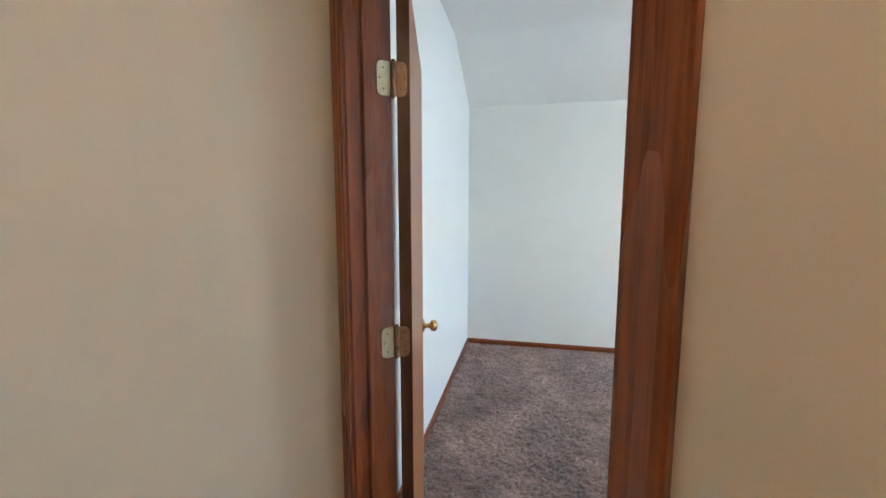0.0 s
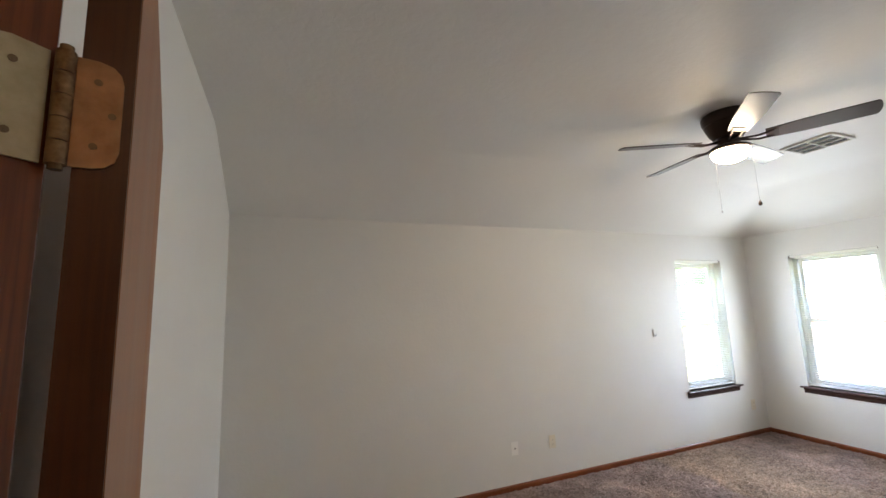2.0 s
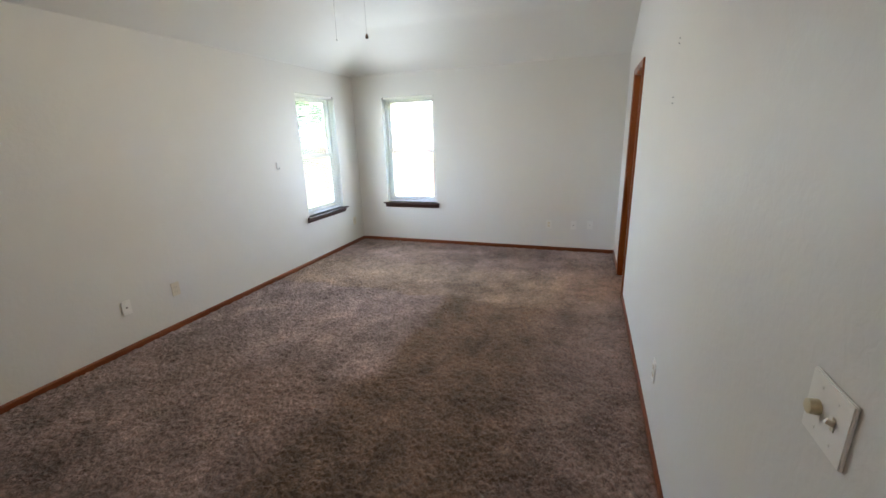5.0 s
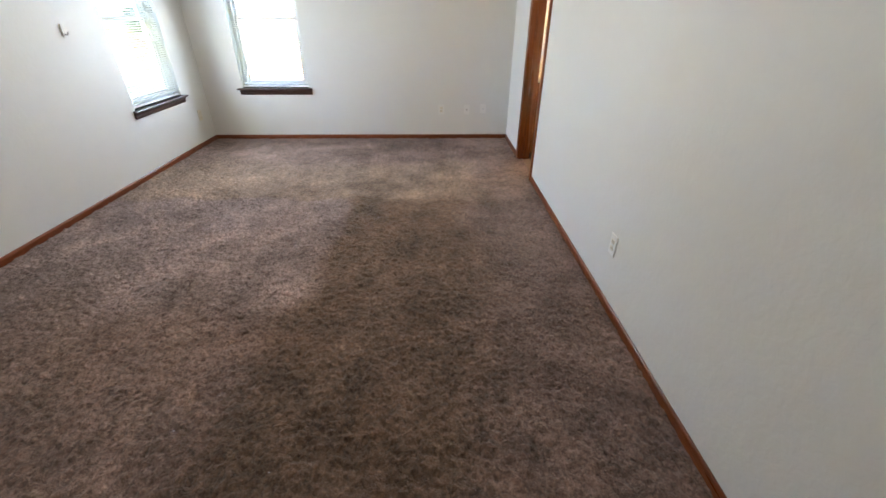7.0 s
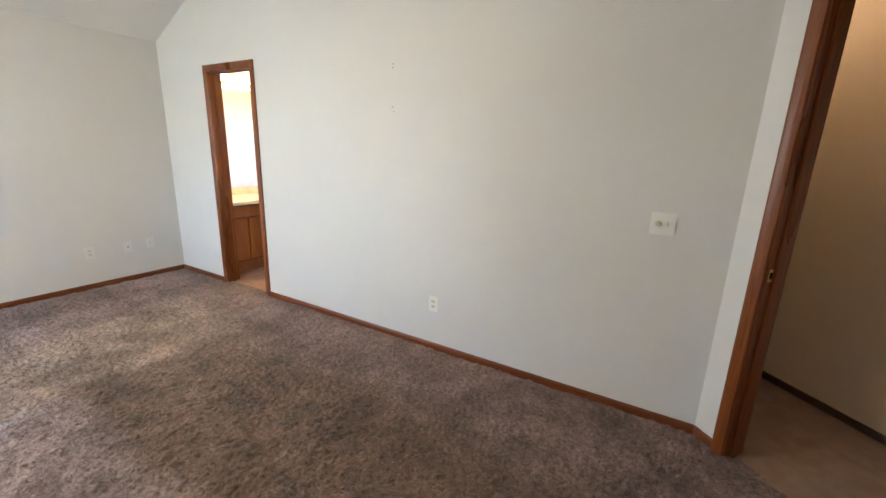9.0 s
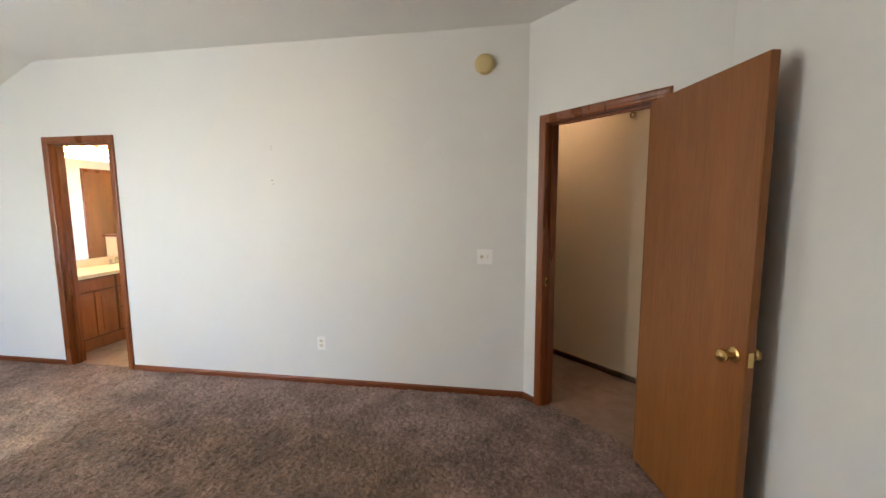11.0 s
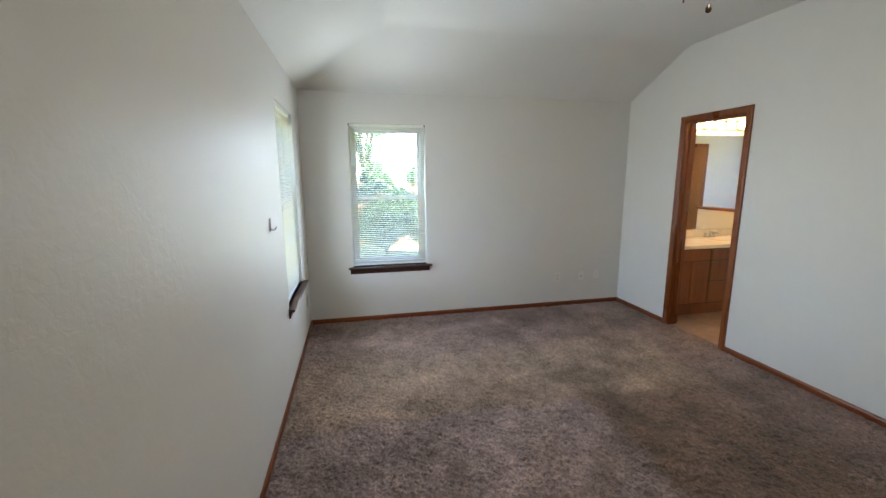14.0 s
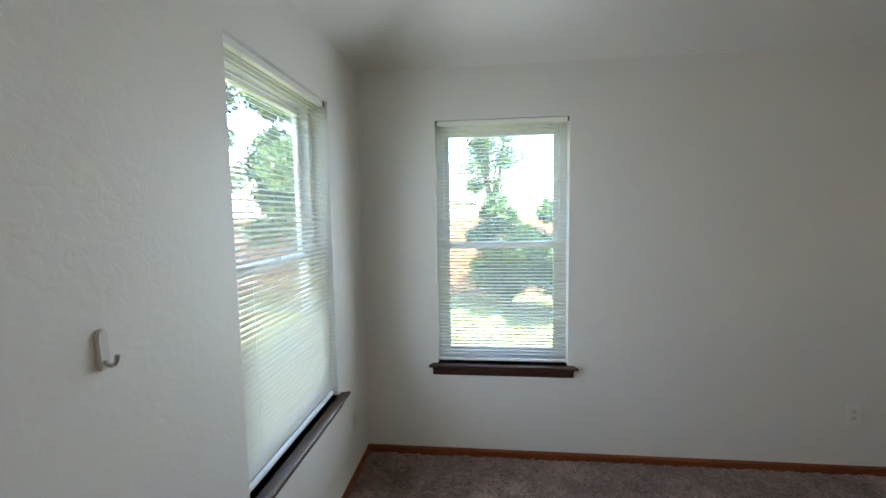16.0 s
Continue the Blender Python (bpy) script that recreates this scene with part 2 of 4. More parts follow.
def haze_nodes(nt, b):
    """Added see-through sheet: puts a slight haze on the outside and dims it."""
    tp = nt.nodes.new("ShaderNodeBsdfTransparent")
    tp.inputs[0].default_value = (0.82, 0.82, 0.82, 1)
    tr = nt.nodes.new("ShaderNodeBsdfTranslucent")
    tr.inputs[0].default_value = (0.62, 0.64, 0.66, 1)
    b.inputs["Base Color"].default_value = (0.45, 0.46, 0.47, 1)
    m1 = nt.nodes.new("ShaderNodeMixShader")
    m1.inputs[0].default_value = 0.5
    nt.links.new(b.outputs[0], m1.inputs[1])
    nt.links.new(tr.outputs[0], m1.inputs[2])
    m2 = nt.nodes.new("ShaderNodeMixShader")
    m2.inputs[0].default_value = 0.05
    nt.links.new(tp.outputs[0], m2.inputs[1])
    nt.links.new(m1.outputs[0], m2.inputs[2])
    nt.links.new(m2.outputs[0], nt.nodes["Material Output"].inputs[0])


HAZE = mat("haze_sheet", rough=0.8, build=haze_nodes)
LAMPGLASS = emitter("lamp_bowl_lit", (1.0, 0.78, 0.52), 1.75)
GLOBE = emitter("globe_lit", (1.0, 0.66, 0.34), 1.7)

# ---- mesh helpers ----


def box(bm, lo, hi, m=None):
    r = bmesh.ops.create_cube(bm, size=1)
    c = [(a + b) / 2 for a, b in zip(lo, hi)]
    s = [abs(b - a) for a, b in zip(lo, hi)]
    t = Matrix.Translation(c) @ Matrix.Diagonal((*s, 1))
    bmesh.ops.transform(bm, matrix=(m or Matrix()) @ t, verts=r["verts"])
    return r["verts"]


def cyl(bm, a, b, r1, r2=None, seg=16, caps=True):
    a, b = Vector(a), Vector(b)
    d = b - a
    m = Matrix.Translation((a + b) / 2) @ d.to_track_quat("Z", "Y").to_matrix().to_4x4()
    return bmesh.ops.create_cone(bm, cap_ends=caps, segments=seg, radius1=r1, radius2=r1 if r2 is None else r2, depth=d.length, matrix=m)["verts"]


def lathe(bm, prof, seg=32, m=None):
    """Spin (radius, z) pairs round z."""
    rings = []
    for r, z in prof:
        if r < 1e-5:
            rings.append([bm.verts.new((0, 0, z))])
        else:
            rings.append([bm.verts.new((r * math.cos(2 * math.pi * k / seg), r * math.sin(2 * math.pi * k / seg), z)) for k in range(seg)])
    for a, b in zip(rings, rings[1:]):
        for k in range(seg):
            q = [a[k % len(a)], a[(k + 1) % len(a)], b[(k + 1) % len(b)], b[k % len(b)]]
            q = list(dict.fromkeys(q))
            if len(q) > 2:
                bm.faces.new(q)
    bmesh.ops.recalc_face_normals(bm, faces=bm.faces)
    if m:
        bmesh.ops.transform(bm, matrix=m, verts=bm.verts)


def sweep(bm, prof, a, b, up=(0, 0, 1), flip=False):
    """A profile of (out, up) pairs run straight from a to b, capped."""
    a, b = Vector(a), Vector(b)
    w = (b - a).normalized()
    u = Vector(up)
    o = w.cross(u) * (-1 if flip else 1)
    r = [[bm.verts.new(p + o * x + u * y) for x, y in prof] for p in (a, b)]
    n = len(prof)
    for k in range(n):
        bm.faces.new((r[0][k], r[0][(k + 1) % n], r[1][(k + 1) % n], r[1][k]))
    bm.faces.new(r[0][::-1])
    bm.faces.new(r[1])
    bmesh.ops.recalc_face_normals(bm, faces=bm.faces)


def finish(name, bm, material, bevel=0.0, smooth=False, seg=2):
    if bevel:
        sharp = [e for e in bm.edges if len(e.link_faces) == 2 and e.calc_face_angle(0) > 0.6]
        bmesh.ops.bevel(bm, geom=sharp, offset=bevel, segments=seg, affect="EDGES", clamp_overlap=True)
    me = bpy.data.meshes.new(name)
    bm.to_mesh(me)
    bm.free()
    if smooth:
        for p in me.polygons:
            p.use_smooth = True
        me.set_sharp_from_angle(angle=radians(40))
    me.materials.append(material)
    return new(name, me)


def part(name, bm, material, parent, label="", bevel=0.0, smooth=False):
    ob = finish(name, bm, material, bevel, smooth)
    ob.parent = parent
    if label:
        ob["label"] = label
    return ob


def thing(name, label, category, group="", m=None):
    ob = new(name)
    ob.empty_display_size = 0.05
    if m is not None:
        ob.matrix_basis = m
    return tagged(ob, label, category, group)


def structure(name, bm, material, label="", bevel=0.0, smooth=False, m=None):
    ob = finish(name, bm, material, bevel, smooth)
    if m is not None:
        ob.matrix_basis = m
    return tagged(ob, label, kind="structure")


# ---- plan ----
XE, XW, YN, YS, ZC, ZF, K = 5.67, -0.35, 4.03, 0.30, 2.375, 2.757, 0.475
TOP = 2.95
FZ = -0.045                                      # carpet level
DIAG = pose(0.555, 0.30, 0, 0, 0, 135)           # local x along the angled wall, local -y into the room


def wall_with_holes(bm, x0, x1, z1, y0, y1, holes):
    """A straight wall along local x from x0 to x1, y0 to y1 thick, with (a, b, bottom, top) holes through it."""
    xs = x0
    for a, b, lo, hi in sorted(holes):
        box(bm, (xs, y0, -0.1), (a, y1, z1))
        if lo > 0:
            box(bm, (a, y0, -0.1), (b, y1, lo))
        box(bm, (a, y0, hi), (b, y1, z1))
        xs = b
    box(bm, (xs, y0, -0.1), (x1, y1, z1))


WIN_LO, WIN_HI = 0.565, 2.07
NWIN, EWIN = (4.37, 5.17), (2.757, 3.557)
BDOOR = (4.158, 4.819, 0, 2.05)
EDOOR = (0.163, 0.972, 0, 2.05)

bm = bmesh.new()
wall_with_holes(bm, XW - 0.15, XE + 0.17, TOP, 0, 0.17, [(*NWIN, WIN_LO, WIN_HI)])
structure("wall_north", bm, WALL, "off-white textured drywall bedroom wall with one window", m=pose(0, YN, 0))
bm = bmesh.new()
wall_with_holes(bm, YS - 0.115, YN, TOP, -0.17, 0, [(*EWIN, WIN_LO, WIN_HI)])
structure("wall_east", bm, WALL, "off-white textured drywall bedroom wall with one window", m=pose(XE, 0, 0, 0, 0, 90))
bm = bmesh.new()
wall_with_holes(bm, 0.555, XE, TOP, -0.115, 0, [BDOOR])
structure("wall_south", bm, WALL, "off-white textured drywall wall with a doorway to the bathroom", m=pose(0, YS, 0))
bm = bmesh.new()
box(bm, (XW - 0.15, 1.21, -0.1), (XW, YN, TOP))
structure("wall_west", bm, WALL, "off-white textured drywall wall behind the open door")
bm = bmesh.new()
wall_with_holes(bm, 0, 1.36, TOP, 0, 0.112, [EDOOR])
structure("wall_angled", bm, WALL, "angled off-white drywall wall holding the entry door", m=DIAG)

# ceiling: flat middle, sloped down to the north and east walls with soft breaks
def ceiling_height(x, y):
    def soft(a, b, k=0.02):
        h = max(k - abs(a - b), 0) / k
        return min(a, b) - h * h * k * 0.25
    return soft(soft(ZF, ZC + (XE - x) * K), ZC + (YN - y) * K, 0.02)


bm = bmesh.new()
NX, NY = 96, 66
low, high = {}, {}
for i in range(NX + 1):
    for j in range(NY + 1):
        x, y = XW - 0.1 + (XE + 0.12 - XW + 0.1) * i / NX, 0.2 + (YN + 0.12 - 0.2) * j / NY
        low[i, j] = bm.verts.new((x, y, ceiling_height(x, y)))
for i in range(NX):
    for j in range(NY):
        bm.faces.new((low[i, j], low[i, j + 1], low[i + 1, j + 1], low[i + 1, j]))
box(bm, (XW - 0.15, 0.19, TOP), (XE + 0.17, YN + 0.17, TOP + 0.1))
structure("ceiling", bm, CEIL, "off-white textured ceiling, flat and sloping to two walls", smooth=True)

bm = bmesh.new()
box(bm, (XW - 0.1, 0.24, -0.16), (XE + 0.05, YN + 0.05, FZ - 0.012))
structure("floor", bm, CARPET, "worn mauve-brown carpet floor")

# hall behind the angled wall, and the bathroom
bm = bmesh.new()
box(bm, (-2.0, 0.04, -0.16), (1.3, 1.1, FZ - 0.003))
structure("floor_hall", bm, VINYL, "smooth beige hall floor", m=DIAG)
for nm, lo, hi in (("wall_hall_far", (-2.0, 0.955, -0.1), (1.3, 1.06, 2.44)), ("wall_hall_back", (-2.0, 0.1, -0.1), (-1.9, 0.954, 2.44)),
                   ("wall_hall_end", (1.035, 0.119, -0.1), (1.3, 0.954, 2.44)), ("wall_hall_near", (-1.9, 0.02, -0.1), (0.0, 0.118, 2.44))):
    bm = bmesh.new()
    box(bm, lo, hi)
    structure(nm, bm, HALLPAINT, "tan painted hall wall", m=DIAG)
bm = bmesh.new()
box(bm, (-2.0, 0.114, 2.44), (1.3, 1.1, 2.54))
structure("ceiling_hall", bm, CEIL, "white hall ceiling", m=DIAG)
# the hall's face of the angled wall
bm = bmesh.new()
wall_with_holes(bm, 0, 1.035, 2.44, 0.112, 0.118, [EDOOR])
structure("wall_hall_door", bm, HALLPAINT, "tan painted hall side of the door wall", m=DIAG)

BX0, BX1, BY0, BY1 = 3.5, 5.5, -4.5, 0.185
bm = bmesh.new()
box(bm, (BX0 - 0.1, BY0 - 0.1, -0.16), (BX1 + 0.1, BY1 + 0.06, FZ - 0.002))
structure("floor_bath", bm, VINYL, "pinkish-beige sheet vinyl bathroom floor")
bm = bmesh.new()
wall_with_holes(bm, BY0 - 0.1, BY1, 2.44, -0.17, 0, [(-3.1, -2.0, 1.25, 2.1)])
structure("wall_bath_east", bm, BATHPAINT, "cream bathroom wall behind the vanity", m=pose(BX1, 0, 0, 0, 0, 90))
bm = bmesh.new()
box(bm, (BX0 - 0.1, BY0, -0.1), (BX0, BY1, 2.44))
structure("wall_bath_west", bm, WALL, "white bathroom wall")
bm = bmesh.new()
box(bm, (BX0 - 0.1, BY0 - 0.1, -0.1), (BX1, BY0, 2.44))
structure("wall_bath_south", bm, WALL, "white bathroom wall")
bm = bmesh.new()
box(bm, (BX0 - 0.1, BY0 - 0.1, 2.44), (BX1 + 0.17, BY1, 2.54))
structure("ceiling_bath", bm, CEIL, "white bathroom ceiling")
bm = bmesh.new()
box(bm, (4.70, -1.52, -0.1), (BX1, -1.40, 1.045))
structure("wall_bath_half", bm, BATHPAINT, "cream half wall beside the vanity")
bm = bmesh.new()
box(bm, (4.67, -1.545, 1.045), (BX1, -1.375, 1.075))
structure("trim_half_wall_cap", bm, TRIM_X, "dark stained wooden cap on the half wall", 0.006)

# ---- trim: baseboards, door casings and jambs ----
BASE = [(0, 0), (0.011, 0), (0.011, 0.038), (0.008, 0.047), (0.004, 0.053), (0, 0.053)]


def baseboard(a, b, label="reddish-brown stained wooden baseboard"):
    a, b = Vector((*a, FZ - 0.004)), Vector((*b, FZ - 0.004))
    bm = bmesh.new()
    L = (b - a).length
    sweep(bm, BASE, (0, 0, 0), (L, 0, 0), flip=True)
    d = b - a
    structure("baseboard", bm, TRIM_X, label, m=pose(*a, 0, 0, math.degrees(math.atan2(d.y, d.x))))


# each runs with the room on its left side
def dl(s, n):
    v = DIAG @ Vector((s, n, 0))
    return (v.x, v.y)


baseboard((XE, YN), (XW, YN))
baseboard((XE, YS), (XE, YN))
baseboard((BDOOR[1] + 0.045, YS), (XE, YS))
baseboard((0.555, YS), (BDOOR[0] - 0.045, YS))
baseboard((XW, YN), (XW, 1.205))
baseboard(dl(EDOOR[0] - 0.045, 0), dl(0, 0))
baseboard(dl(1.28, 0), dl(EDOOR[1] + 0.045, 0))
baseboard(dl(-1.9, 0.955), dl(1.035, 0.955), "dark stained hall baseboard")

CASING = [(0, 0), (0.010, 0), (0.013, 0.006), (0.013, 0.018), (0.016, 0.026), (0.018, 0.045), (0.016, 0.055), (0.012, 0.058), (0, 0.058)]


def mitred(bm, x0, x1, top, y, side):
    """Door casing round an opening, with mitred corners; side is the way out of the wall along y."""
    n = len(CASING)
    rows = []
    for k in range(4):
        r = []
        for d, w in CASING:
            q = w - 0.013
            x = (x0 - q) if k < 2 else (x1 + q)
            z = FZ if k in (0, 3) else top + q
            r.append(bm.verts.new((x, y + side * d, z)))
        rows.append(r)
    for a, b in zip(rows, rows[1:]):
        for k in range(n):
            bm.faces.new((a[k], a[(k + 1) % n], b[(k + 1) % n], b[k]))
    bm.faces.new(rows[0])
    bm.faces.new(rows[3])
    bmesh.ops.recalc_face_normals(bm, faces=bm.faces)


def door_frame(hole, y0, y1, m, stop_y, name):
    a, b, _, top = hole
    frame_ob = thing(name, "reddish-brown stained door frame with moulded casing", "door frame", m=m)
    frame_ob["kind"] = "structure"
    for y, s in ((y0, -1), (y1, 1)):
        bm = bmesh.new()
        mitred(bm, a, b, top, y, s)
        part("casing", bm, TRIM, frame_ob)
    for lo, hi in (((a - 0.004, y0 - 0.001, FZ), (a + 0.018, y1 + 0.001, top)), ((b - 0.018, y0 - 0.001, FZ), (b + 0.004, y1 + 0.001, top))):
        bm = bmesh.new()
        box(bm, lo, hi)
        part("jamb", bm, TRIM, frame_ob, bevel=0.002)
    bm = bmesh.new()
    box(bm, (a + 0.018, y0 - 0.001, top - 0.018), (b - 0.018, y1 + 0.001, top + 0.004))
    part("head_jamb", bm, TRIM_X, frame_ob, bevel=0.002)
    bm = bmesh.new()
    for lo, hi in (((a + 0.018, stop_y, FZ), (a + 0.029, stop_y + 0.035, top - 0.018)), ((b - 0.029, stop_y, FZ), (b - 0.018, stop_y + 0.035, top - 0.018)),
                   ((a + 0.029, stop_y, top - 0.029), (b - 0.029, stop_y + 0.035, top - 0.018))):
        box(bm, lo, hi)
    part("door_stop", bm, TRIM, frame_ob, bevel=0.003)
    return frame_ob


entry_frame = door_frame(EDOOR, 0.0, 0.118, DIAG, 0.042, "door_frame_1")
bath_frame = door_frame(BDOOR, -0.115, 0.0, pose(0, YS, 0), -0.08, "door_frame_2")
bm = bmesh.new()
box(bm, (EDOOR[0] + 0.0165, 0.010, 0.88), (EDOOR[0] + 0.0195, 0.038, 0.94))
part("strike_plate", bm, BRASS, entry_frame, "brass strike plate", 0.0008)
# black block on the plate, painting the shade of the latch hole
bm = bmesh.new()
box(bm, (EDOOR[0] + 0.0192, 0.018, 0.895), (EDOOR[0] + 0.0202, 0.032, 0.925))
part("strike_hole_shade", bm, DARK, entry_frame)

# ---- entry door, open into the room ----
HX, HY = dl(EDOOR[1] - 0.026, -0.011)
LEAF = pose(HX, HY, 0, 0, 0, 102.5)                # local x from the hinges to the latch edge
door = thing("door_1", "open flush birch door stained honey brown, brass knobs", "door", m=LEAF)
door["kind"] = "structure"
bm = bmesh.new()
box(bm, (0.006, -0.043, FZ + 0.014), (0.762, -0.008, 2.022))
part("door_leaf", bm, DOORWOOD, door, bevel=0.002)
# thin strip whose dark colour stands in for weak light on the edge
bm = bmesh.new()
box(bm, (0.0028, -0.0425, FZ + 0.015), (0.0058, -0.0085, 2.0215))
part("hinge_edge", bm, SHADEWOOD, door, "hinge edge, coloured dark for the weak light on it")


def door_knob(parent, x, z, y, side):
    bm = bmesh.new()
    prof = [(0.0, 0.0), (0.032, 0.0), (0.032, 0.003), (0.026, 0.008), (0.012, 0.011), (0.0105, 0.030), (0.014, 0.034), (0.024, 0.040), (0.0275, 0.050), (0.0255, 0.060), (0.017, 0.067), (0.006, 0.0695), (0, 0.07)]
    lathe(bm, prof, 28, pose(x, y, z, 90 if side < 0 else -90, 0, 0))
    return part("knob", bm, BRASS, parent, "polished brass knob", smooth=True)


door_knob(door, 0.701, 0.875, -0.0435, -1)
door_knob(door, 0.701, 0.875, -0.0075, 1)
bm = bmesh.new()
box(bm, (0.7615, -0.037, 0.845), (0.7635, -0.014, 0.905))
part("latch_plate", bm, BRASS, door, bevel=0.0006)


def rounded_leaf(bm, w, h, t, m):
    """A hinge leaf: flat plate in local xz with two rounded corners."""
    pts = [(0, 0), (w - 0.016, 0)] + [(w - 0.016 + 0.016 * math.sin(a), 0.016 - 0.016 * math.cos(a)) for a in (0.5, 1.0, 1.57)]
    pts += [(w - 0.016 + 0.016 * math.cos(a), h - 0.016 + 0.016 * math.sin(a)) for a in (0.0, 0.5, 1.0, 1.57)] + [(0, h)]
    lo = [bm.verts.new(m @ Vector((x, 0, z))) for x, z in pts]
    hi = [bm.verts.new(m @ Vector((x, t, z))) for x, z in pts]
    n = len(pts)
    bm.faces.new(lo[::-1])
    bm.faces.new(hi)
    for k in range(n):
        bm.faces.new((lo[k], lo[(k + 1) % n], hi[(k + 1) % n], hi[k]))
    bmesh.ops.recalc_face_normals(bm, faces=bm.faces)


for z in (1.724, 1.004, 0.16):
    bm = bmesh.new()
    for k in range(5):
        cyl(bm, (0, 0, z + 0.0182 * k), (0, 0, z + 0.0182 * k + 0.0172), 0.0065, seg=14)
    cyl(bm, (0, 0, z - 0.004), (0, 0, z + 0.095), 0.0045, seg=12)
    hinge = part("hinge", bm, TARNISH, door, "tarnished brass butt hinge", smooth=True)
    bm = bmesh.new()
    rounded_leaf(bm, 0.036, 0.089, 0.0024, pose(0.0003, 0.0, z, 0, 0, -90))
    part("door_plate", bm, COPPER, hinge)
    bm = bmesh.new()
    rounded_leaf(bm, 0.038, 0.089, 0.0024, LEAF.inverted() @ DIAG @ pose(EDOOR[1] - 0.0182, -0.004, z, 0, 0, 90))
    part("jamb_plate", bm, DULLBRASS, hinge)
    for dx, dz in ((0.020, 0.018), (0.030, 0.0445), (0.020, 0.071)):
        for mm, q in ((pose(0.0003, 0.0, z, 0, 0, -90), 0.0), (LEAF.inverted() @ DIAG @ pose(EDOOR[1] - 0.0182, -0.004, z, 0, 0, 90), 0.0024)):
            bm = bmesh.new()
            cyl(bm, mm @ Vector((dx, q - 0.0008, dz)), mm @ Vector((dx, q + 0.0008, dz)), 0.0027, seg=12)
            cyl(bm, mm @ Vector((dx, q - 0.0012, dz)), mm @ Vector((dx, q + 0.0012, dz)), 0.0012, seg=6)
            part("screw", bm, SCREWMETAL, hinge)

# ---- windows ----


def window(name, m, w, label):
    """A single-hung vinyl window in a wall 0.17 thick; local x along the opening, local y outward from the wall's inner face."""
    win = thing(name, label, "window", m=m)
    win["kind"] = "structure"
    lo, hi = WIN_LO, WIN_HI
    mid = 1.305
    f = 0.042
    for a, b in (((0, 0.085, lo), (f, 0.165, hi)), ((w - f, 0.085, lo), (w, 0.165, hi)), ((f, 0.085, hi - f), (w - f, 0.165, hi)), ((f, 0.085, lo), (w - f, 0.165, lo + f))):
        bm = bmesh.new()
        box(bm, a, b)
        part("window_frame", bm, VINYLWIN, win, bevel=0.003)
    for z0, z1, y0 in ((lo + f, mid + 0.02, 0.092), (mid - 0.02, hi - f, 0.125)):
        s = 0.032
        bm = bmesh.new()
        for a, b in (((f, y0, z0), (f + s, y0 + 0.028, z1)), ((w - f - s, y0, z0), (w - f, y0 + 0.028, z1)),
                     ((f + s, y0, z0), (w - f - s, y0 + 0.028, z0 + s + 0.006)), ((f + s, y0, z1 - s - 0.006), (w - f - s, y0 + 0.028, z1))):
            box(bm, a, b)
        sash = part("sash", bm, VINYLWIN, win, bevel=0.003)
        bm = bmesh.new()
        box(bm, (f + s - 0.004, y0 + 0.012, z0 + s), (w - f - s + 0.004, y0 + 0.016, z1 - s))
        pane = part("pane", bm, GLASS, sash)
        pane.visible_shadow = False
    bm = bmesh.new()
    box(bm, (w / 2 - 0.03, 0.080, mid + 0.018), (w / 2 + 0.03, 0.108, mid + 0.030))
    cyl(bm, (w / 2, 0.094, mid + 0.03), (w / 2, 0.094, mid + 0.042), 0.009)
    box(bm, (w / 2 - 0.004, 0.066, mid + 0.034), (w / 2 + 0.004, 0.1, mid + 0.042))
    part("sash_lock", bm, VINYLWIN, win, bevel=0.002)
    # unseen sheet added over the opening to haze and dim the outside
    bm = bmesh.new()
    box(bm, (f, 0.1605, lo + f), (w - f, 0.1615, hi - f))
    part("haze_sheet", bm, HAZE, win, "thin unseen sheet that hazes and dims the outside view").visible_shadow = False
    # stool and apron below the opening
    bm = bmesh.new()
    sweep(bm, [(-0.083, 0), (0.040, 0), (0.048, 0.006), (0.050, 0.012), (0.046, 0.019), (-0.083, 0.019)], (-0.055, 0, lo - 0.019), (w + 0.055, 0, lo - 0.019))
    for v in bm.verts:                                   # horns stop at the wall's face
        if v.co.y > 0.001:
            v.co.x = min(max(v.co.x, 0.001), w - 0.001)
    part("window_sill", bm, SILLWOOD, win, "dark brown stained wooden sill", smooth=False)
    bm = bmesh.new()
    sweep(bm, [(0.0, 0), (0.010, 0), (0.014, 0.012), (0.014, 0.030), (0.022, 0.042), (0.026, 0.054), (0.0, 0.054)], (-0.035, 0, lo - 0.0735), (w + 0.035, 0, lo - 0.0735))
    part("apron", bm, SILLWOOD, win)
    return win


WN = pose(NWIN[0], YN, 0)
WE = pose(XE, EWIN[1], 0, 0, 0, -90)
window("window_1", WN, NWIN[1] - NWIN[0], "white vinyl single-hung window with dark wooden sill")
window("window_2", WE, EWIN[1] - EWIN[0], "white vinyl single-hung window with dark wooden sill")


def slat_mesh(w):
    bm = bmesh.new()
    rows = []
    for k in range(5):
        u = -0.0115 + 0.023 * k / 4
        rows.append([bm.verts.new((x, u, 0.0022 - 0.0022 * (u / 0.0115) ** 2)) for x in (0, w / 2, w)])
    for a, b in zip(rows, rows[1:]):
        for k in range(2):
            bm.faces.new((a[k], a[k + 1], b[k + 1], b[k]))
    me = bpy.data.meshes.new("slat")
    bm.to_mesh(me)
    bm.free()
    for p in me.polygons:
        p.use_smooth = True
    me.materials.append(SLAT)
    return me


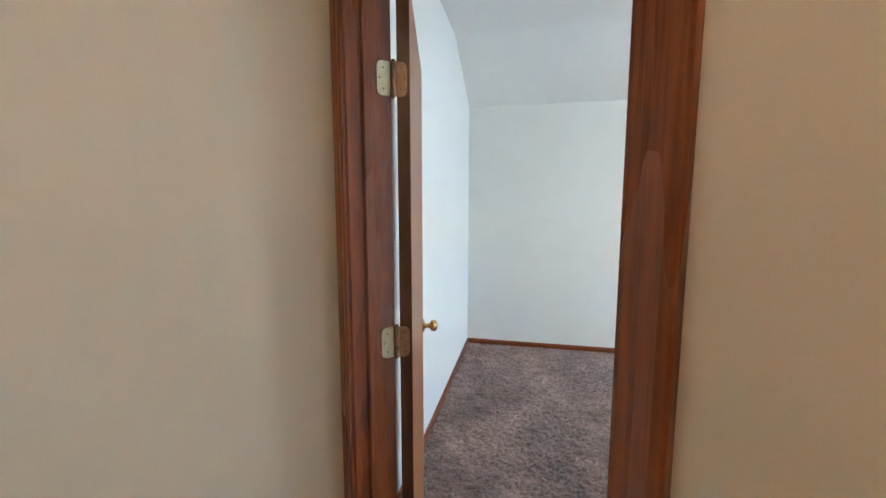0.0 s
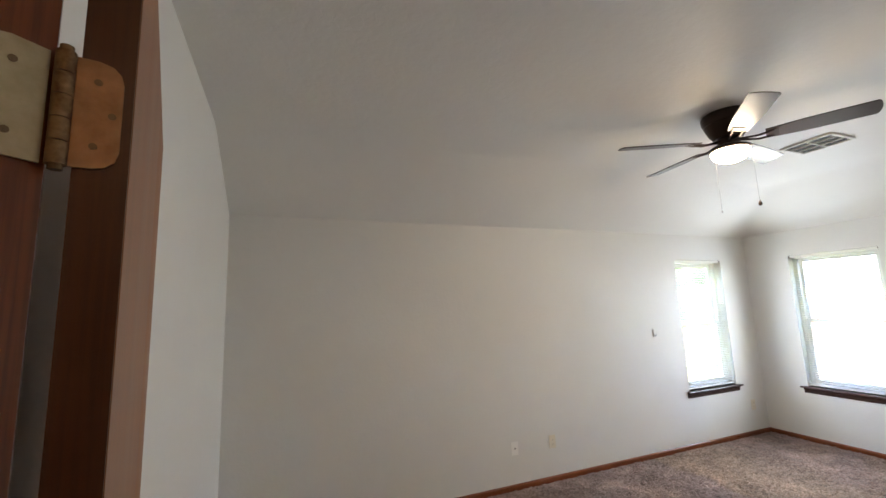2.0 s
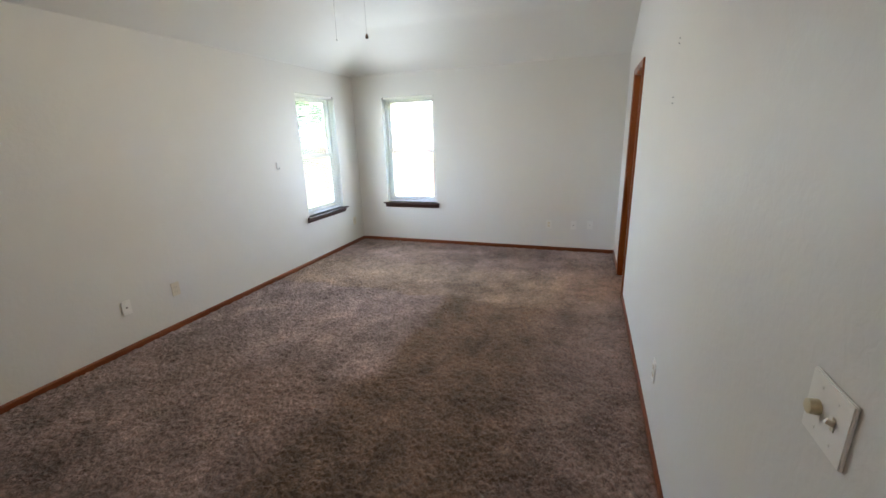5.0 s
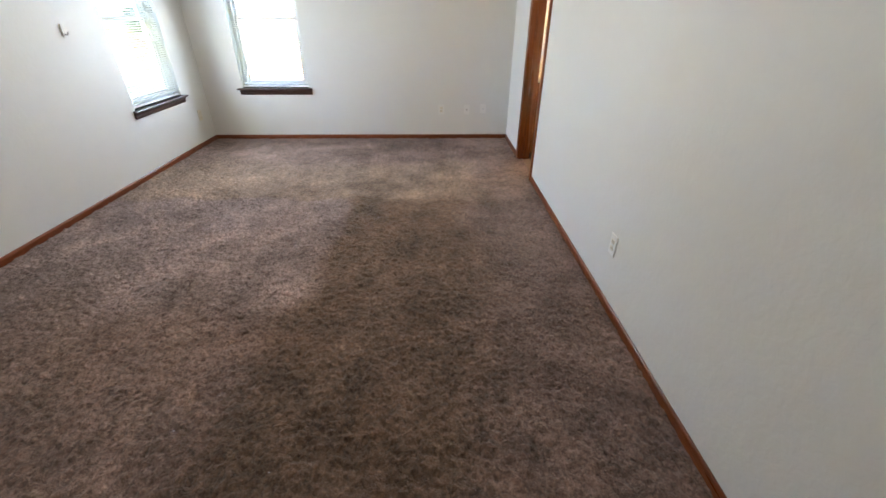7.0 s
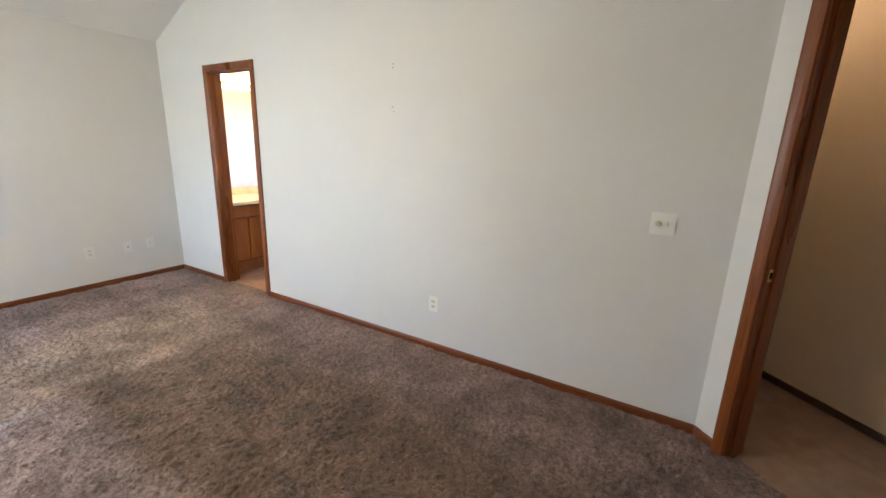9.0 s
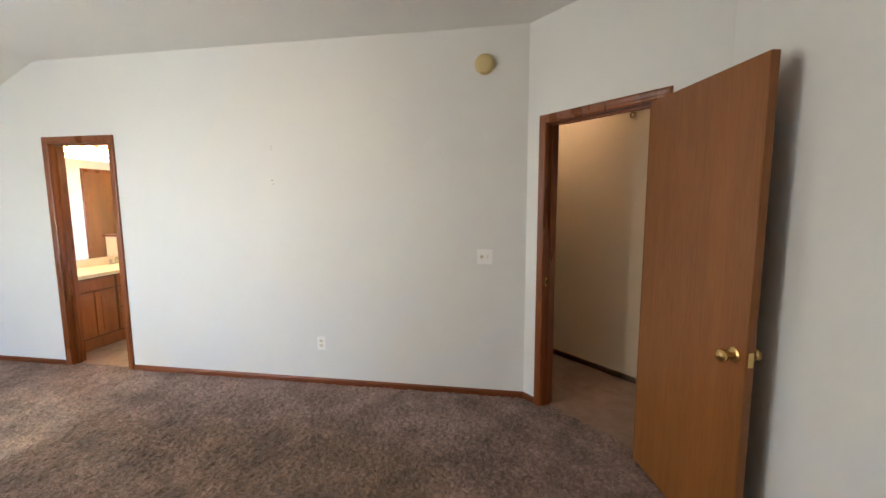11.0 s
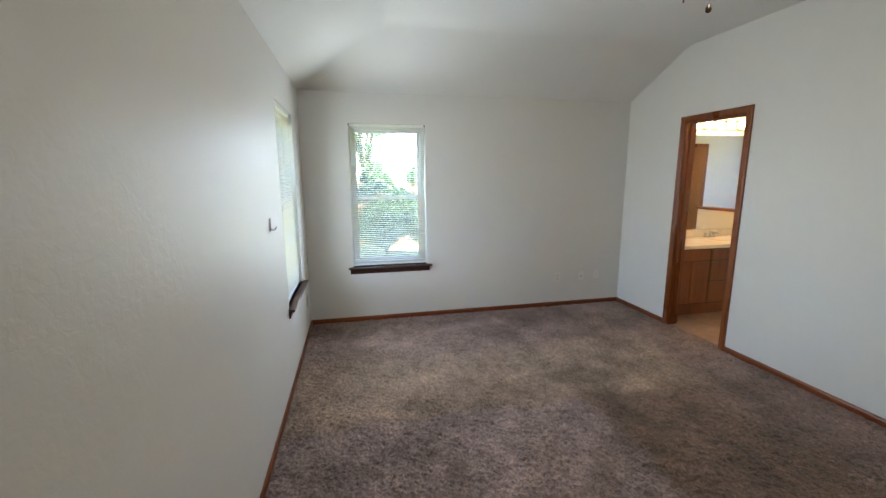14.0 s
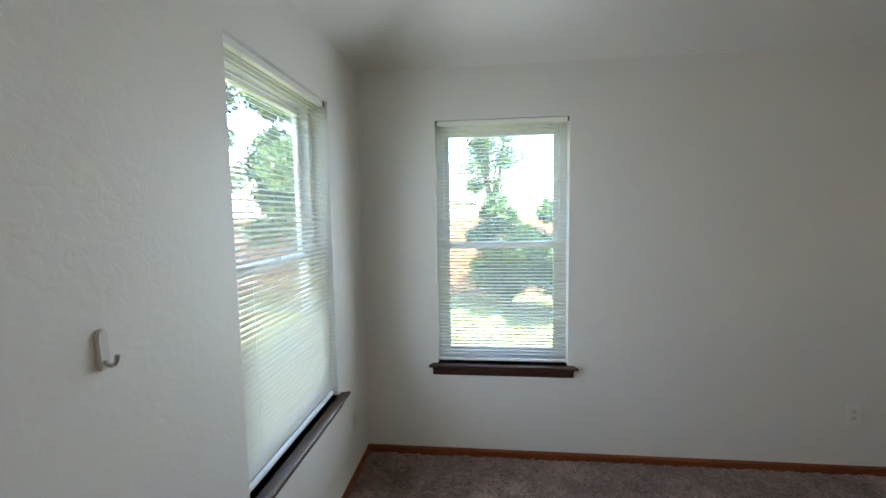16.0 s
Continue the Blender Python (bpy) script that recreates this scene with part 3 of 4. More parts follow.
def blind(m, w, tilt, label, seed):
    b = thing("mini_blind", label, "blind", "mini blinds in the windows", m=m)
    rnd = random.Random(seed)
    y = 0.030
    bm = bmesh.new()
    box(bm, (0.004, y - 0.0125, WIN_HI - 0.027), (w - 0.004, y + 0.0125, WIN_HI - 0.002))
    part("headrail", bm, WHITEPL, b, "off-white metal headrail", 0.002)
    for x in (0.0015, w - 0.0115):
        bm = bmesh.new()
        box(bm, (x, y - 0.016, WIN_HI - 0.026), (x + 0.010, y + 0.016, WIN_HI - 0.0005))
        part("bracket", bm, BRACKET, b, "dull dark metal bracket", 0.0015)
    me = slat_mesh(w - 0.016)
    n = 68
    pitch = (WIN_HI - 0.045 - WIN_LO - 0.035) / n
    for k in range(n):
        ob = new("slat", me)
        ob.parent = b
        ob.matrix_basis = pose(0.008 + rnd.uniform(-0.0008, 0.0008), y, WIN_HI - 0.045 - pitch * k, tilt + rnd.uniform(-2.5, 2.5), rnd.uniform(-0.12, 0.12), 0)
    bm = bmesh.new()
    box(bm, (0.006, y - 0.011, WIN_LO + 0.012), (w - 0.006, y + 0.011, WIN_LO + 0.026))
    part("bottom_rail", bm, WHITEPL, b, bevel=0.003)
    for x in (0.115, w - 0.115):
        for dy in (-0.0125, 0.0125):
            bm = bmesh.new()
            cyl(bm, (x, y + dy, WIN_LO + 0.02), (x, y + dy, WIN_HI - 0.02), 0.0007, seg=6)
            part("ladder_cord", bm, CORD, b)
    return b


blind(WN, NWIN[1] - NWIN[0], 20, "white aluminium mini blind lowered with slats open", 3)
blind(WE, EWIN[1] - EWIN[0], 9, "white aluminium mini blind lowered with slats open", 4)

# ---- ceiling fan ----
fan = thing("ceiling_fan", "dark bronze five-blade ceiling fan with lit bowl", "ceiling fan", m=Matrix.Translation(FAN))
bm = bmesh.new()
lathe(bm, [(0, ZF), (0.128, ZF), (0.136, ZF - 0.012), (0.133, ZF - 0.045), (0.122, ZF - 0.066), (0.124, ZF - 0.072), (0.104, ZF - 0.122), (0.078, ZF - 0.160), (0.0, ZF - 0.167)], 48)
part("motor_housing", bm, BRONZE, fan, "dark bronze motor housing", smooth=True)
bm = bmesh.new()
lathe(bm, [(0, ZF - 0.168), (0.058, ZF - 0.168), (0.060, ZF - 0.186), (0.055, ZF - 0.200), (0.082, ZF - 0.212), (0.110, ZF - 0.224), (0.114, ZF - 0.238), (0.107, ZF - 0.243), (0, ZF - 0.243)], 48)
part("switch_cup", bm, BRONZE, fan, smooth=True)
bm = bmesh.new()
lathe(bm, [(0.104, ZF - 0.2435), (0.103, ZF - 0.256), (0.093, ZF - 0.279), (0.073, ZF - 0.297), (0.043, ZF - 0.309), (0.0, ZF - 0.313)], 48)
part("lamp_bowl", bm, LAMPGLASS, fan, "glowing frosted glass bowl", smooth=True)
BLADE_Z = ZF - 0.1830
for k in range(5):
    a = FAN_TURN + 72 * k
    m = pose(0, 0, BLADE_Z, 0, 0, a)
    bm = bmesh.new()
    pts = []
    for i in range(13):
        x = 0.185 + 0.465 * i / 12
        wd = 0.050 + 0.016 * math.sin(min(1, i / 7) * math.pi / 2)
        pts.append((x, wd))
    end = [(0.650 + 0.018 * math.sin(q), 0.066 * math.cos(q)) for q in (0.5, 0.9, 1.2, 1.57)]
    top = pts + end
    outline = top + [(x, -y) for x, y in reversed(top[:-1])]
    tilt = pose(0, 0, 0, -13, 0, 0)
    lo = [bm.verts.new(m @ tilt @ Vector((x, y, -0.003))) for x, y in outline]
    hi = [bm.verts.new(m @ tilt @ Vector((x, y, 0.003))) for x, y in outline]
    bm.faces.new(lo[::-1])
    bm.faces.new(hi)
    for i in range(len(lo)):
        bm.faces.new((lo[i], lo[(i + 1) % len(lo)], hi[(i + 1) % len(lo)], hi[i]))
    bmesh.ops.recalc_face_normals(bm, faces=bm.faces)
    blade = part("blade", bm, BLADEWOOD, fan, "dark walnut-toned blade", 0.001)
    bm = bmesh.new()
    for y in (-0.022, 0.022):
        cyl(bm, m @ Vector((0.055, y * 0.5, 0.004)), m @ tilt @ Vector((0.15, y, -0.012)), 0.0075, 0.006, 10)
        cyl(bm, m @ tilt @ Vector((0.148, y, -0.012)), m @ tilt @ Vector((0.225, y * 1.3, -0.006)), 0.007, 0.005, 10)
    box(bm, (0.195, -0.036, -0.0075), (0.245, 0.036, -0.0035), m @ tilt)
    part("blade_iron", bm, BRONZE, blade, "bronze blade bracket")
for (x, y), z0, r, nm in (((0.125, -0.06), 2.16, 0.011, "dark"), ((0.03, 0.085), 2.145, 0.004, "pale")):
    bm = bmesh.new()
    q = math.hypot(x, y)
    cyl(bm, (x * 0.100 / q, y * 0.100 / q, ZF - 0.232), (x * 0.132 / q, y * 0.132 / q, ZF - 0.238), 0.0025, seg=8)
    cyl(bm, (x * 0.131 / q, y * 0.131 / q, ZF - 0.238), (x * 0.133 / q, y * 0.133 / q, z0 + 0.02), 0.0007, seg=6)
    chain = part("pull_chain", bm, CHAIN, fan, "thin pull chain")
    bm = bmesh.new()
    lathe(bm, [(0, -r * 1.3), (r * 0.8, -r * 0.9), (r, 0), (r * 0.7, r * 0.9), (0.002, r * 1.8), (0, r * 1.9)], 14, pose(x * 0.133 / q, y * 0.133 / q, z0 + 0.01))
    part("pull_knob", bm, BRONZE if nm == "dark" else CHAIN, chain, smooth=True)

# ---- ceiling vent ----
vent = thing("ceiling_vent", "white metal ceiling air register, openings painted black for duct shade", "vent", m=pose(3.845, 2.29, ZF - 0.001))
VX, VY = 0.155, 0.165
# flat black sheet that paints in the shade of the duct
bm = bmesh.new()
box(bm, (-VX + 0.012, -VY + 0.012, -0.004), (VX - 0.012, VY - 0.012, -0.0005))
part("duct_shade", bm, DARK, vent)
bm = bmesh.new()
F = 0.019
for a, b in (((-VX, -VY, -0.014), (VX, -VY + F, 0)), ((-VX, VY - F, -0.014), (VX, VY, 0)), ((-VX, -VY + F, -0.014), (-VX + F, VY - F, 0)), ((VX - F, -VY + F, -0.014), (VX, VY - F, 0)),
             ((-VX + F, -0.005, -0.014), (VX - F, 0.005, -0.001)), ((-0.054, -VY + F, -0.0135), (-0.044, VY - F, -0.001)), ((0.044, -VY + F, -0.0135), (0.054, VY - F, -0.001))):
    box(bm, a, b)
part("frame", bm, VENTWHITE, vent, bevel=0.002)
# ---- plates on the walls ----


def plate(name, label, m, w, h, category, deep=0.0065, material=None):
    """local x along the wall, local -y out of it, origin at the plate's middle."""
    t = thing(name, label, category, m=m)
    bm = bmesh.new()
    box(bm, (-w / 2, -deep, -h / 2), (w / 2, -0.0003, h / 2))
    part("cover_plate", bm, material or WHITEPL, t, bevel=0.0022)
    return t


def screw(parent, x, z):
    bm = bmesh.new()
    cyl(bm, (x, -0.0085, z), (x, -0.005, z), 0.003, seg=10)
    part("screw", bm, WHITEPL, parent)


def outlet(m, label="ivory duplex outlet on the wall above the baseboard", material=None):
    t = plate("wall_outlet", label, m, 0.074, 0.118, "outlet", material=material or IVORY)
    for z in (-0.0195, 0.0195):
        bm = bmesh.new()
        box(bm, (-0.0165, -0.0095, z - 0.0125), (0.0165, -0.0066, z + 0.0125))
        face = part("receptacle", bm, IVORY, t, bevel=0.003)
        # grey blocks on the face paint the shade of the plug slots
        for x, hh in ((-0.006, 0.009), (0.006, 0.007)):
            bm = bmesh.new()
            box(bm, (x - 0.0012, -0.0099, z - hh / 2 + 0.003), (x + 0.0012, -0.009, z + hh / 2 + 0.003))
            part("slot", bm, GREYPL, face)
        bm = bmesh.new()
        cyl(bm, (0, -0.0099, z - 0.007), (0, -0.009, z - 0.007), 0.0024, seg=10)
        part("slot", bm, GREYPL, face)
    screw(t, 0, 0)
    return t


def cable_plate(m, label, jack, material=None):
    t = plate("cable_plate", label, m, 0.070, 0.114, "wall plate", material=material)
    bm = bmesh.new()
    if jack:
        cyl(bm, (0, -0.014, 0), (0, -0.005, 0), 0.0048, seg=12)
        cyl(bm, (0, -0.008, 0), (0, -0.005, 0), 0.0075, seg=6)
    else:
        box(bm, (-0.007, -0.0085, -0.006), (0.007, -0.0066, 0.006))
    part("jack", bm, STEEL if jack else GREYPL, t, "small cable jack")
    screw(t, 0, 0.042)
    screw(t, 0, -0.042)
    return t


PN = lambda x, z: pose(x, YN, z)
PS = lambda x, z: pose(x, YS, z, 0, 0, 180)
PE = lambda y, z: pose(XE, y, z, 0, 0, -90)
cable_plate(PN(2.05, 0.308), "white cable wall plate above the baseboard", False)
outlet(PN(2.462, 0.308))
outlet(PS(2.24, 0.312), "white duplex outlet on the wall above the baseboard", WHITEPL)
outlet(PE(1.145, 0.315), "painted-over duplex outlet above the baseboard", PAINTEDPL)
cable_plate(PE(0.825, 0.313), "painted-over phone plate above the baseboard", False, PAINTEDPL)
cable_plate(PE(0.62, 0.325), "painted-over cable plate with a metal jack", True, PAINTEDPL)
outlet(PN(5.42, 0.30), "ivory duplex outlet below the window")

sw = plate("light_switch", "white double switch plate with dimmer knob and toggle", PS(0.865, 1.074), 0.118, 0.116, "light switch", 0.0075)
bm = bmesh.new()
lathe(bm, [(0, 0.004), (0.0135, 0.004), (0.0135, 0.008), (0.0125, 0.022), (0.010, 0.0235), (0, 0.0235)], 24, pose(-0.023, 0, 0, 90, 0, 0))
part("dimmer_knob", bm, KNOBPL, sw, "yellowed dimmer knob", smooth=True)
bm = bmesh.new()
box(bm, (0.018, -0.0088, -0.012), (0.028, -0.007, 0.012))
box(bm, (-0.0035, -0.010, -0.004), (0.0035, 0.004, 0.004), pose(0.023, -0.010, 0.002, -28, 0, 0))
part("toggle", bm, IVORY, sw, "ivory toggle", 0.001)
for x in (-0.023, 0.023):
    screw(sw, x, 0.038)
    screw(sw, x, -0.038)

smoke = thing("smoke_detector", "yellowed round smoke detector high on the wall", "smoke detector", m=pose(0.875, YS, 2.495, -90, 0, 0))
bm = bmesh.new()
lathe(bm, [(0, 0.0003), (0.074, 0.0003), (0.074, 0.010), (0.068, 0.012)], 40)
part("base", bm, YELLOWED, smoke, smooth=True)
bm = bmesh.new()
lathe(bm, [(0.066, 0.0118), (0.068, 0.026), (0.060, 0.036), (0.040, 0.041), (0.0, 0.042)], 40)
cover = part("cover", bm, YELLOWED, smoke, smooth=True)
for k in range(12):
    bm = bmesh.new()
    a = k * math.pi / 6
    box(bm, (-0.006, -0.0012, -0.0004), (0.006, 0.0012, 0.0004), Matrix.Rotation(a, 4, "Z") @ Matrix.Translation((0.050, 0, 0.0393)))
    part("slot", bm, YELLOWED, cover)

hook = thing("wall_hook", "small worn grey metal wall hook", "hook", m=pose(3.912, YN, 1.243))
bm = bmesh.new()
pts = []
for k in range(20):
    a = 2 * math.pi * k / 20
    pts.append((0.0135 * math.cos(a), 0.030 * (1 if math.sin(a) > 0 else -1) + 0.0135 * math.sin(a)))
lo = [bm.verts.new((x, -0.0003, z)) for x, z in pts]
hi = [bm.verts.new((x * 0.85, -0.009, z * 0.95)) for x, z in pts]
bm.faces.new(lo)
bm.faces.new(hi[::-1])
for k in range(20):
    bm.faces.new((lo[k], hi[k], hi[(k + 1) % 20], lo[(k + 1) % 20]))
bmesh.ops.recalc_face_normals(bm, faces=bm.faces)
part("backplate", bm, HOOKGREY, hook, bevel=0.002, smooth=True)
bm = bmesh.new()
prev = None
for k in range(8):
    a = math.pi * (0.05 + 0.9 * k / 7)
    p0 = Vector((0, -0.021 + 0.013 * math.cos(a), -0.020 - 0.012 * math.sin(a)))
    if prev:
        cyl(bm, prev, p0, 0.0042, 0.0042, 10)
    prev = p0
cyl(bm, prev, prev + Vector((0, -0.003, 0.012)), 0.0042, 0.0046, 10)
part("hook_arm", bm, STEEL, hook, "grey hook arm", smooth=True)

for x, z, wd in ((2.614, 1.955, 0.006), (2.616, 1.932, 0.006), (2.617, 1.680, 0.018), (2.610, 1.650, 0.006)):
    t = thing("wall_anchor", "small grey screw anchor remaining in the wall", "wall anchor", "anchors left in the wall", m=pose(x, YS, z, 0, 0, 180))
    bm = bmesh.new()
    cyl(bm, (0, -0.004, 0), (0, -0.0002, 0), 0.0042, 0.005, 10)
    part("flange", bm, STEEL, t)
    bm = bmesh.new()
    box(bm, (-wd / 2, -0.006, -0.0012), (wd / 2, -0.0042, 0.0012))
    part("screw_head", bm, DARK, t)

# ---- hall lamp ----
def dome_lamp(m, watts, label):
    t = thing("ceiling_lamp", label, "ceiling lamp", m=m)
    bm = bmesh.new()
    lathe(bm, [(0, -0.001), (0.15, -0.001), (0.15, -0.02), (0.14, -0.024), (0, -0.024)], 36)
    part("lamp_base", bm, BRASS, t, smooth=True)
    bm = bmesh.new()
    lathe(bm, [(0.136, -0.0245), (0.125, -0.06), (0.09, -0.085), (0.045, -0.098), (0, -0.1)], 36)
    part("shade", bm, emitter("hall_lamp_lit", (1.0, 0.66, 0.38), watts), t, "warm frosted glass shade", smooth=True)
    return t


hl = DIAG @ Vector((-0.35, 0.53, 2.44))
dome_lamp(pose(*hl), 0.21, "flush dome hall lamp with frosted glass")

# ---- bathroom vanity ----
van = thing("vanity_cabinet", "honey-stained oak vanity cabinet with drawers", "cabinet", m=pose(4.95, 0.185, 0, 0, 0, -90))
# local x runs along the front towards the far end, local y back to the wall
L = 1.58
# body coloured darker than the fronts to paint shade into the gaps
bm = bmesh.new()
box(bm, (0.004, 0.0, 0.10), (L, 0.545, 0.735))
part("body", bm, SHADEWOOD, van, "face frame, coloured dark for the shade between fronts", bevel=0.002)
bm = bmesh.new()
box(bm, (0.004, 0.07, FZ), (L, 0.5, 0.10))
part("toe_kick", bm, CABWOOD, van)


def cab_front(x0, x1, z0, z1, raised, name):
    bm = bmesh.new()
    box(bm, (x0, -0.019, z0), (x1, -0.001, z1))
    f = part(name, bm, CABWOOD, van, bevel=0.004)
    if raised:
        bm = bmesh.new()
        box(bm, (x0 + 0.055, -0.027, z0 + 0.055), (x1 - 0.055, -0.0185, z1 - 0.055))
        part("raised_panel", bm, CABWOOD, f, bevel=0.007)
    return f


cab_front(0.02, 0.482, 0.60, 0.722, False, "false_front")
cab_front(0.02, 0.246, 0.115, 0.588, True, "cabinet_door")
cab_front(0.256, 0.482, 0.115, 0.588, True, "cabinet_door")
for z0, z1 in ((0.60, 0.722), (0.362, 0.588), (0.115, 0.350)):
    cab_front(0.506, 0.925, z0, z1, False, "drawer")
cab_front(0.95, 1.56, 0.60, 0.722, False, "false_front")
cab_front(0.95, 1.25, 0.115, 0.588, True, "cabinet_door")
cab_front(1.26, 1.56, 0.115, 0.588, True, "cabinet_door")

top = thing("countertop", "cream cultured marble vanity top with backsplash", "countertop", m=pose(4.95, 0.185, 0.7355, 0, 0, -90))
bm = bmesh.new()
box(bm, (0.003, -0.025, 0.0), (L + 0.002, 0.548, 0.038))
part("counter", bm, COUNTER, top, bevel=0.007)
bm = bmesh.new()
box(bm, (0.003, 0.528, 0.0385), (L + 0.002, 0.548, 0.125))
part("backsplash", bm, COUNTER, top, bevel=0.004)
bm = bmesh.new()
lathe(bm, [(0.21, 0.0385), (0.20, 0.0415), (0.185, 0.0395), (0.02, 0.0392), (0, 0.0391)], 32, pose(0.95, 0.27, 0))
part("basin", bm, COUNTER, top, smooth=True)
tap = thing("tap", "chrome two-handle bathroom tap", "tap", m=pose(4.95, 0.185, 0.7745, 0, 0, -90))
bm = bmesh.new()
box(bm, (0.87, 0.455, 0.0), (1.03, 0.5, 0.018))
part("tap_base", bm, STEEL, tap, bevel=0.006)
bm = bmesh.new()
cyl(bm, (0.95, 0.478, 0.018), (0.95, 0.468, 0.075), 0.014, 0.011)
cyl(bm, (0.95, 0.472, 0.07), (0.95, 0.36, 0.06), 0.010, 0.008)
part("spout", bm, STEEL, tap, smooth=True)
for x in (0.89, 1.01):
    bm = bmesh.new()
    lathe(bm, [(0.012, 0.0185), (0.012, 0.03), (0.019, 0.036), (0.019, 0.055), (0.010, 0.06), (0, 0.06)], 16, pose(x, 0.478, 0))
    part("tap_handle", bm, STEEL, tap, smooth=True)

mir = thing("vanity_mirror", "large frameless mirror above the vanity", "mirror", m=pose(BX1, 0.185, 0, 0, 0, -90))
bm = bmesh.new()
box(bm, (0.02, -0.007, 0.865), (L - 0.005, -0.001, 2.00))
part("glass", bm, MIRROR, mir)

bar = thing("vanity_light", "brass light bar with eight glowing globe bulbs", "wall lamp", m=pose(BX1, 0.185, 2.115, 0, 0, -90))
bm = bmesh.new()
box(bm, (0.02, -0.03, -0.05), (1.31, -0.001, 0.05))
part("light_bar", bm, BRASS, bar, bevel=0.006)
for k in range(8):
    x = 0.11 + 0.158 * k
    bm = bmesh.new()
    bmesh.ops.create_uvsphere(bm, u_segments=24, v_segments=14, radius=0.045, matrix=Matrix.Translation((x, -0.092, 0.0)))
    globe = part("globe", bm, GLOBE, bar, "glowing round bulb", smooth=True)
    bm = bmesh.new()
    cyl(bm, (x, -0.052, 0), (x, -0.03, 0), 0.018, seg=14)
    part("socket", bm, BRASS, globe)


def slab_door(name, m, w, label):
    """A closed flush door with casing, set on a wall; local x along it, local -y out."""
    d = thing(name, label, "door", m=m)
    d["kind"] = "structure"
    bm = bmesh.new()
    box(bm, (0.0, -0.012, FZ + 0.01), (w, -0.001, 2.02))
    part("door_leaf", bm, DOORWOOD, d, bevel=0.002)
    bm = bmesh.new()
    mitred(bm, 0, w, 2.03, -0.001, -1)
    part("casing", bm, TRIM, d)
    door_knob(d, 0.06, 0.92, -0.0125, -1)
    return d


slab_door("door_2", pose(BX0, -2.62, 0, 0, 0, 90), 0.46, "closed narrow honey-brown linen closet door")
slab_door("door_3", pose(BX0, -4.32, 0, 0, 0, 90), 0.66, "closed honey-brown flush door with brass knob")
# unseen window, added to let daylight into the bathroom
bw = thing("window_3", "small white bathroom window, unseen, added for daylight", "window", m=pose(BX1, -2.0, 0, 0, 0, -90))
bw["kind"] = "structure"
bm = bmesh.new()
for a, b in (((0, 0.08, 1.25), (0.04, 0.15, 2.1)), ((1.06, 0.08, 1.25), (1.1, 0.15, 2.1)), ((0.04, 0.08, 2.06), (1.06, 0.15, 2.1)), ((0.04, 0.08, 1.25), (1.06, 0.15, 1.29))):
    box(bm, a, b)
part("window_frame", bm, VINYLWIN, bw, bevel=0.003)
bm = bmesh.new()
box(bm, (0.036, 0.11, 1.286), (1.064, 0.114, 2.064))
part("pane", bm, GLASS, bw).visible_shadow = False

# ---- outside ----
GRASS = mat("lawn", rough=0.9, build=speckle((0.09, 0.12, 0.03), (0.19, 0.20, 0.065), 1.2, 0.8, 0.3))
FENCEWOOD = mat("cedar_fence", rough=0.8, build=wood((0.22, 0.092, 0.040), (0.37, 0.175, 0.085), 1.0, "z", 0.8))
BARK = mat("bark", rough=0.95, build=speckle((0.07, 0.05, 0.035), (0.14, 0.10, 0.07), 12, 0.9, 0.6))
ROOFING = mat("shingle_roof", rough=0.9, build=speckle((0.10, 0.09, 0.085), (0.17, 0.155, 0.14), 7, 0.85, 0.4))
BRICKWALL = mat("siding", rough=0.8, build=speckle((0.42, 0.36, 0.30), (0.50, 0.44, 0.37), 3, 0.8, 0.2))
GZ = -0.40


def leaf_nodes(nt, b):
    v = coords(nt)
    c = ramp(nt, noise_tex(nt, v, 1.6, 4), [(0.3, (0.040, 0.072, 0.020)), (0.55, (0.065, 0.110, 0.032)), (0.75, (0.105, 0.150, 0.045))])
    nt.links.new(c, b.inputs["Base Color"])
    tr = nt.nodes.new("ShaderNodeBsdfTranslucent")
    nt.links.new(c, tr.inputs[0])
    mx = nt.nodes.new("ShaderNodeMixShader")
    mx.inputs[0].default_value = 0.35
    nt.links.new(b.outputs[0], mx.inputs[1])
    nt.links.new(tr.outputs[0], mx.inputs[2])
    nt.links.new(mx.outputs[0], nt.nodes["Material Output"].inputs[0])


LEAFMAT = mat("foliage", rough=0.6, build=leaf_nodes)
bm = bmesh.new()
bmesh.ops.create_grid(bm, x_segments=40, y_segments=40, size=600)
structure("ground", bm, GRASS, "sunlit lawn", m=pose(3, 2, GZ))


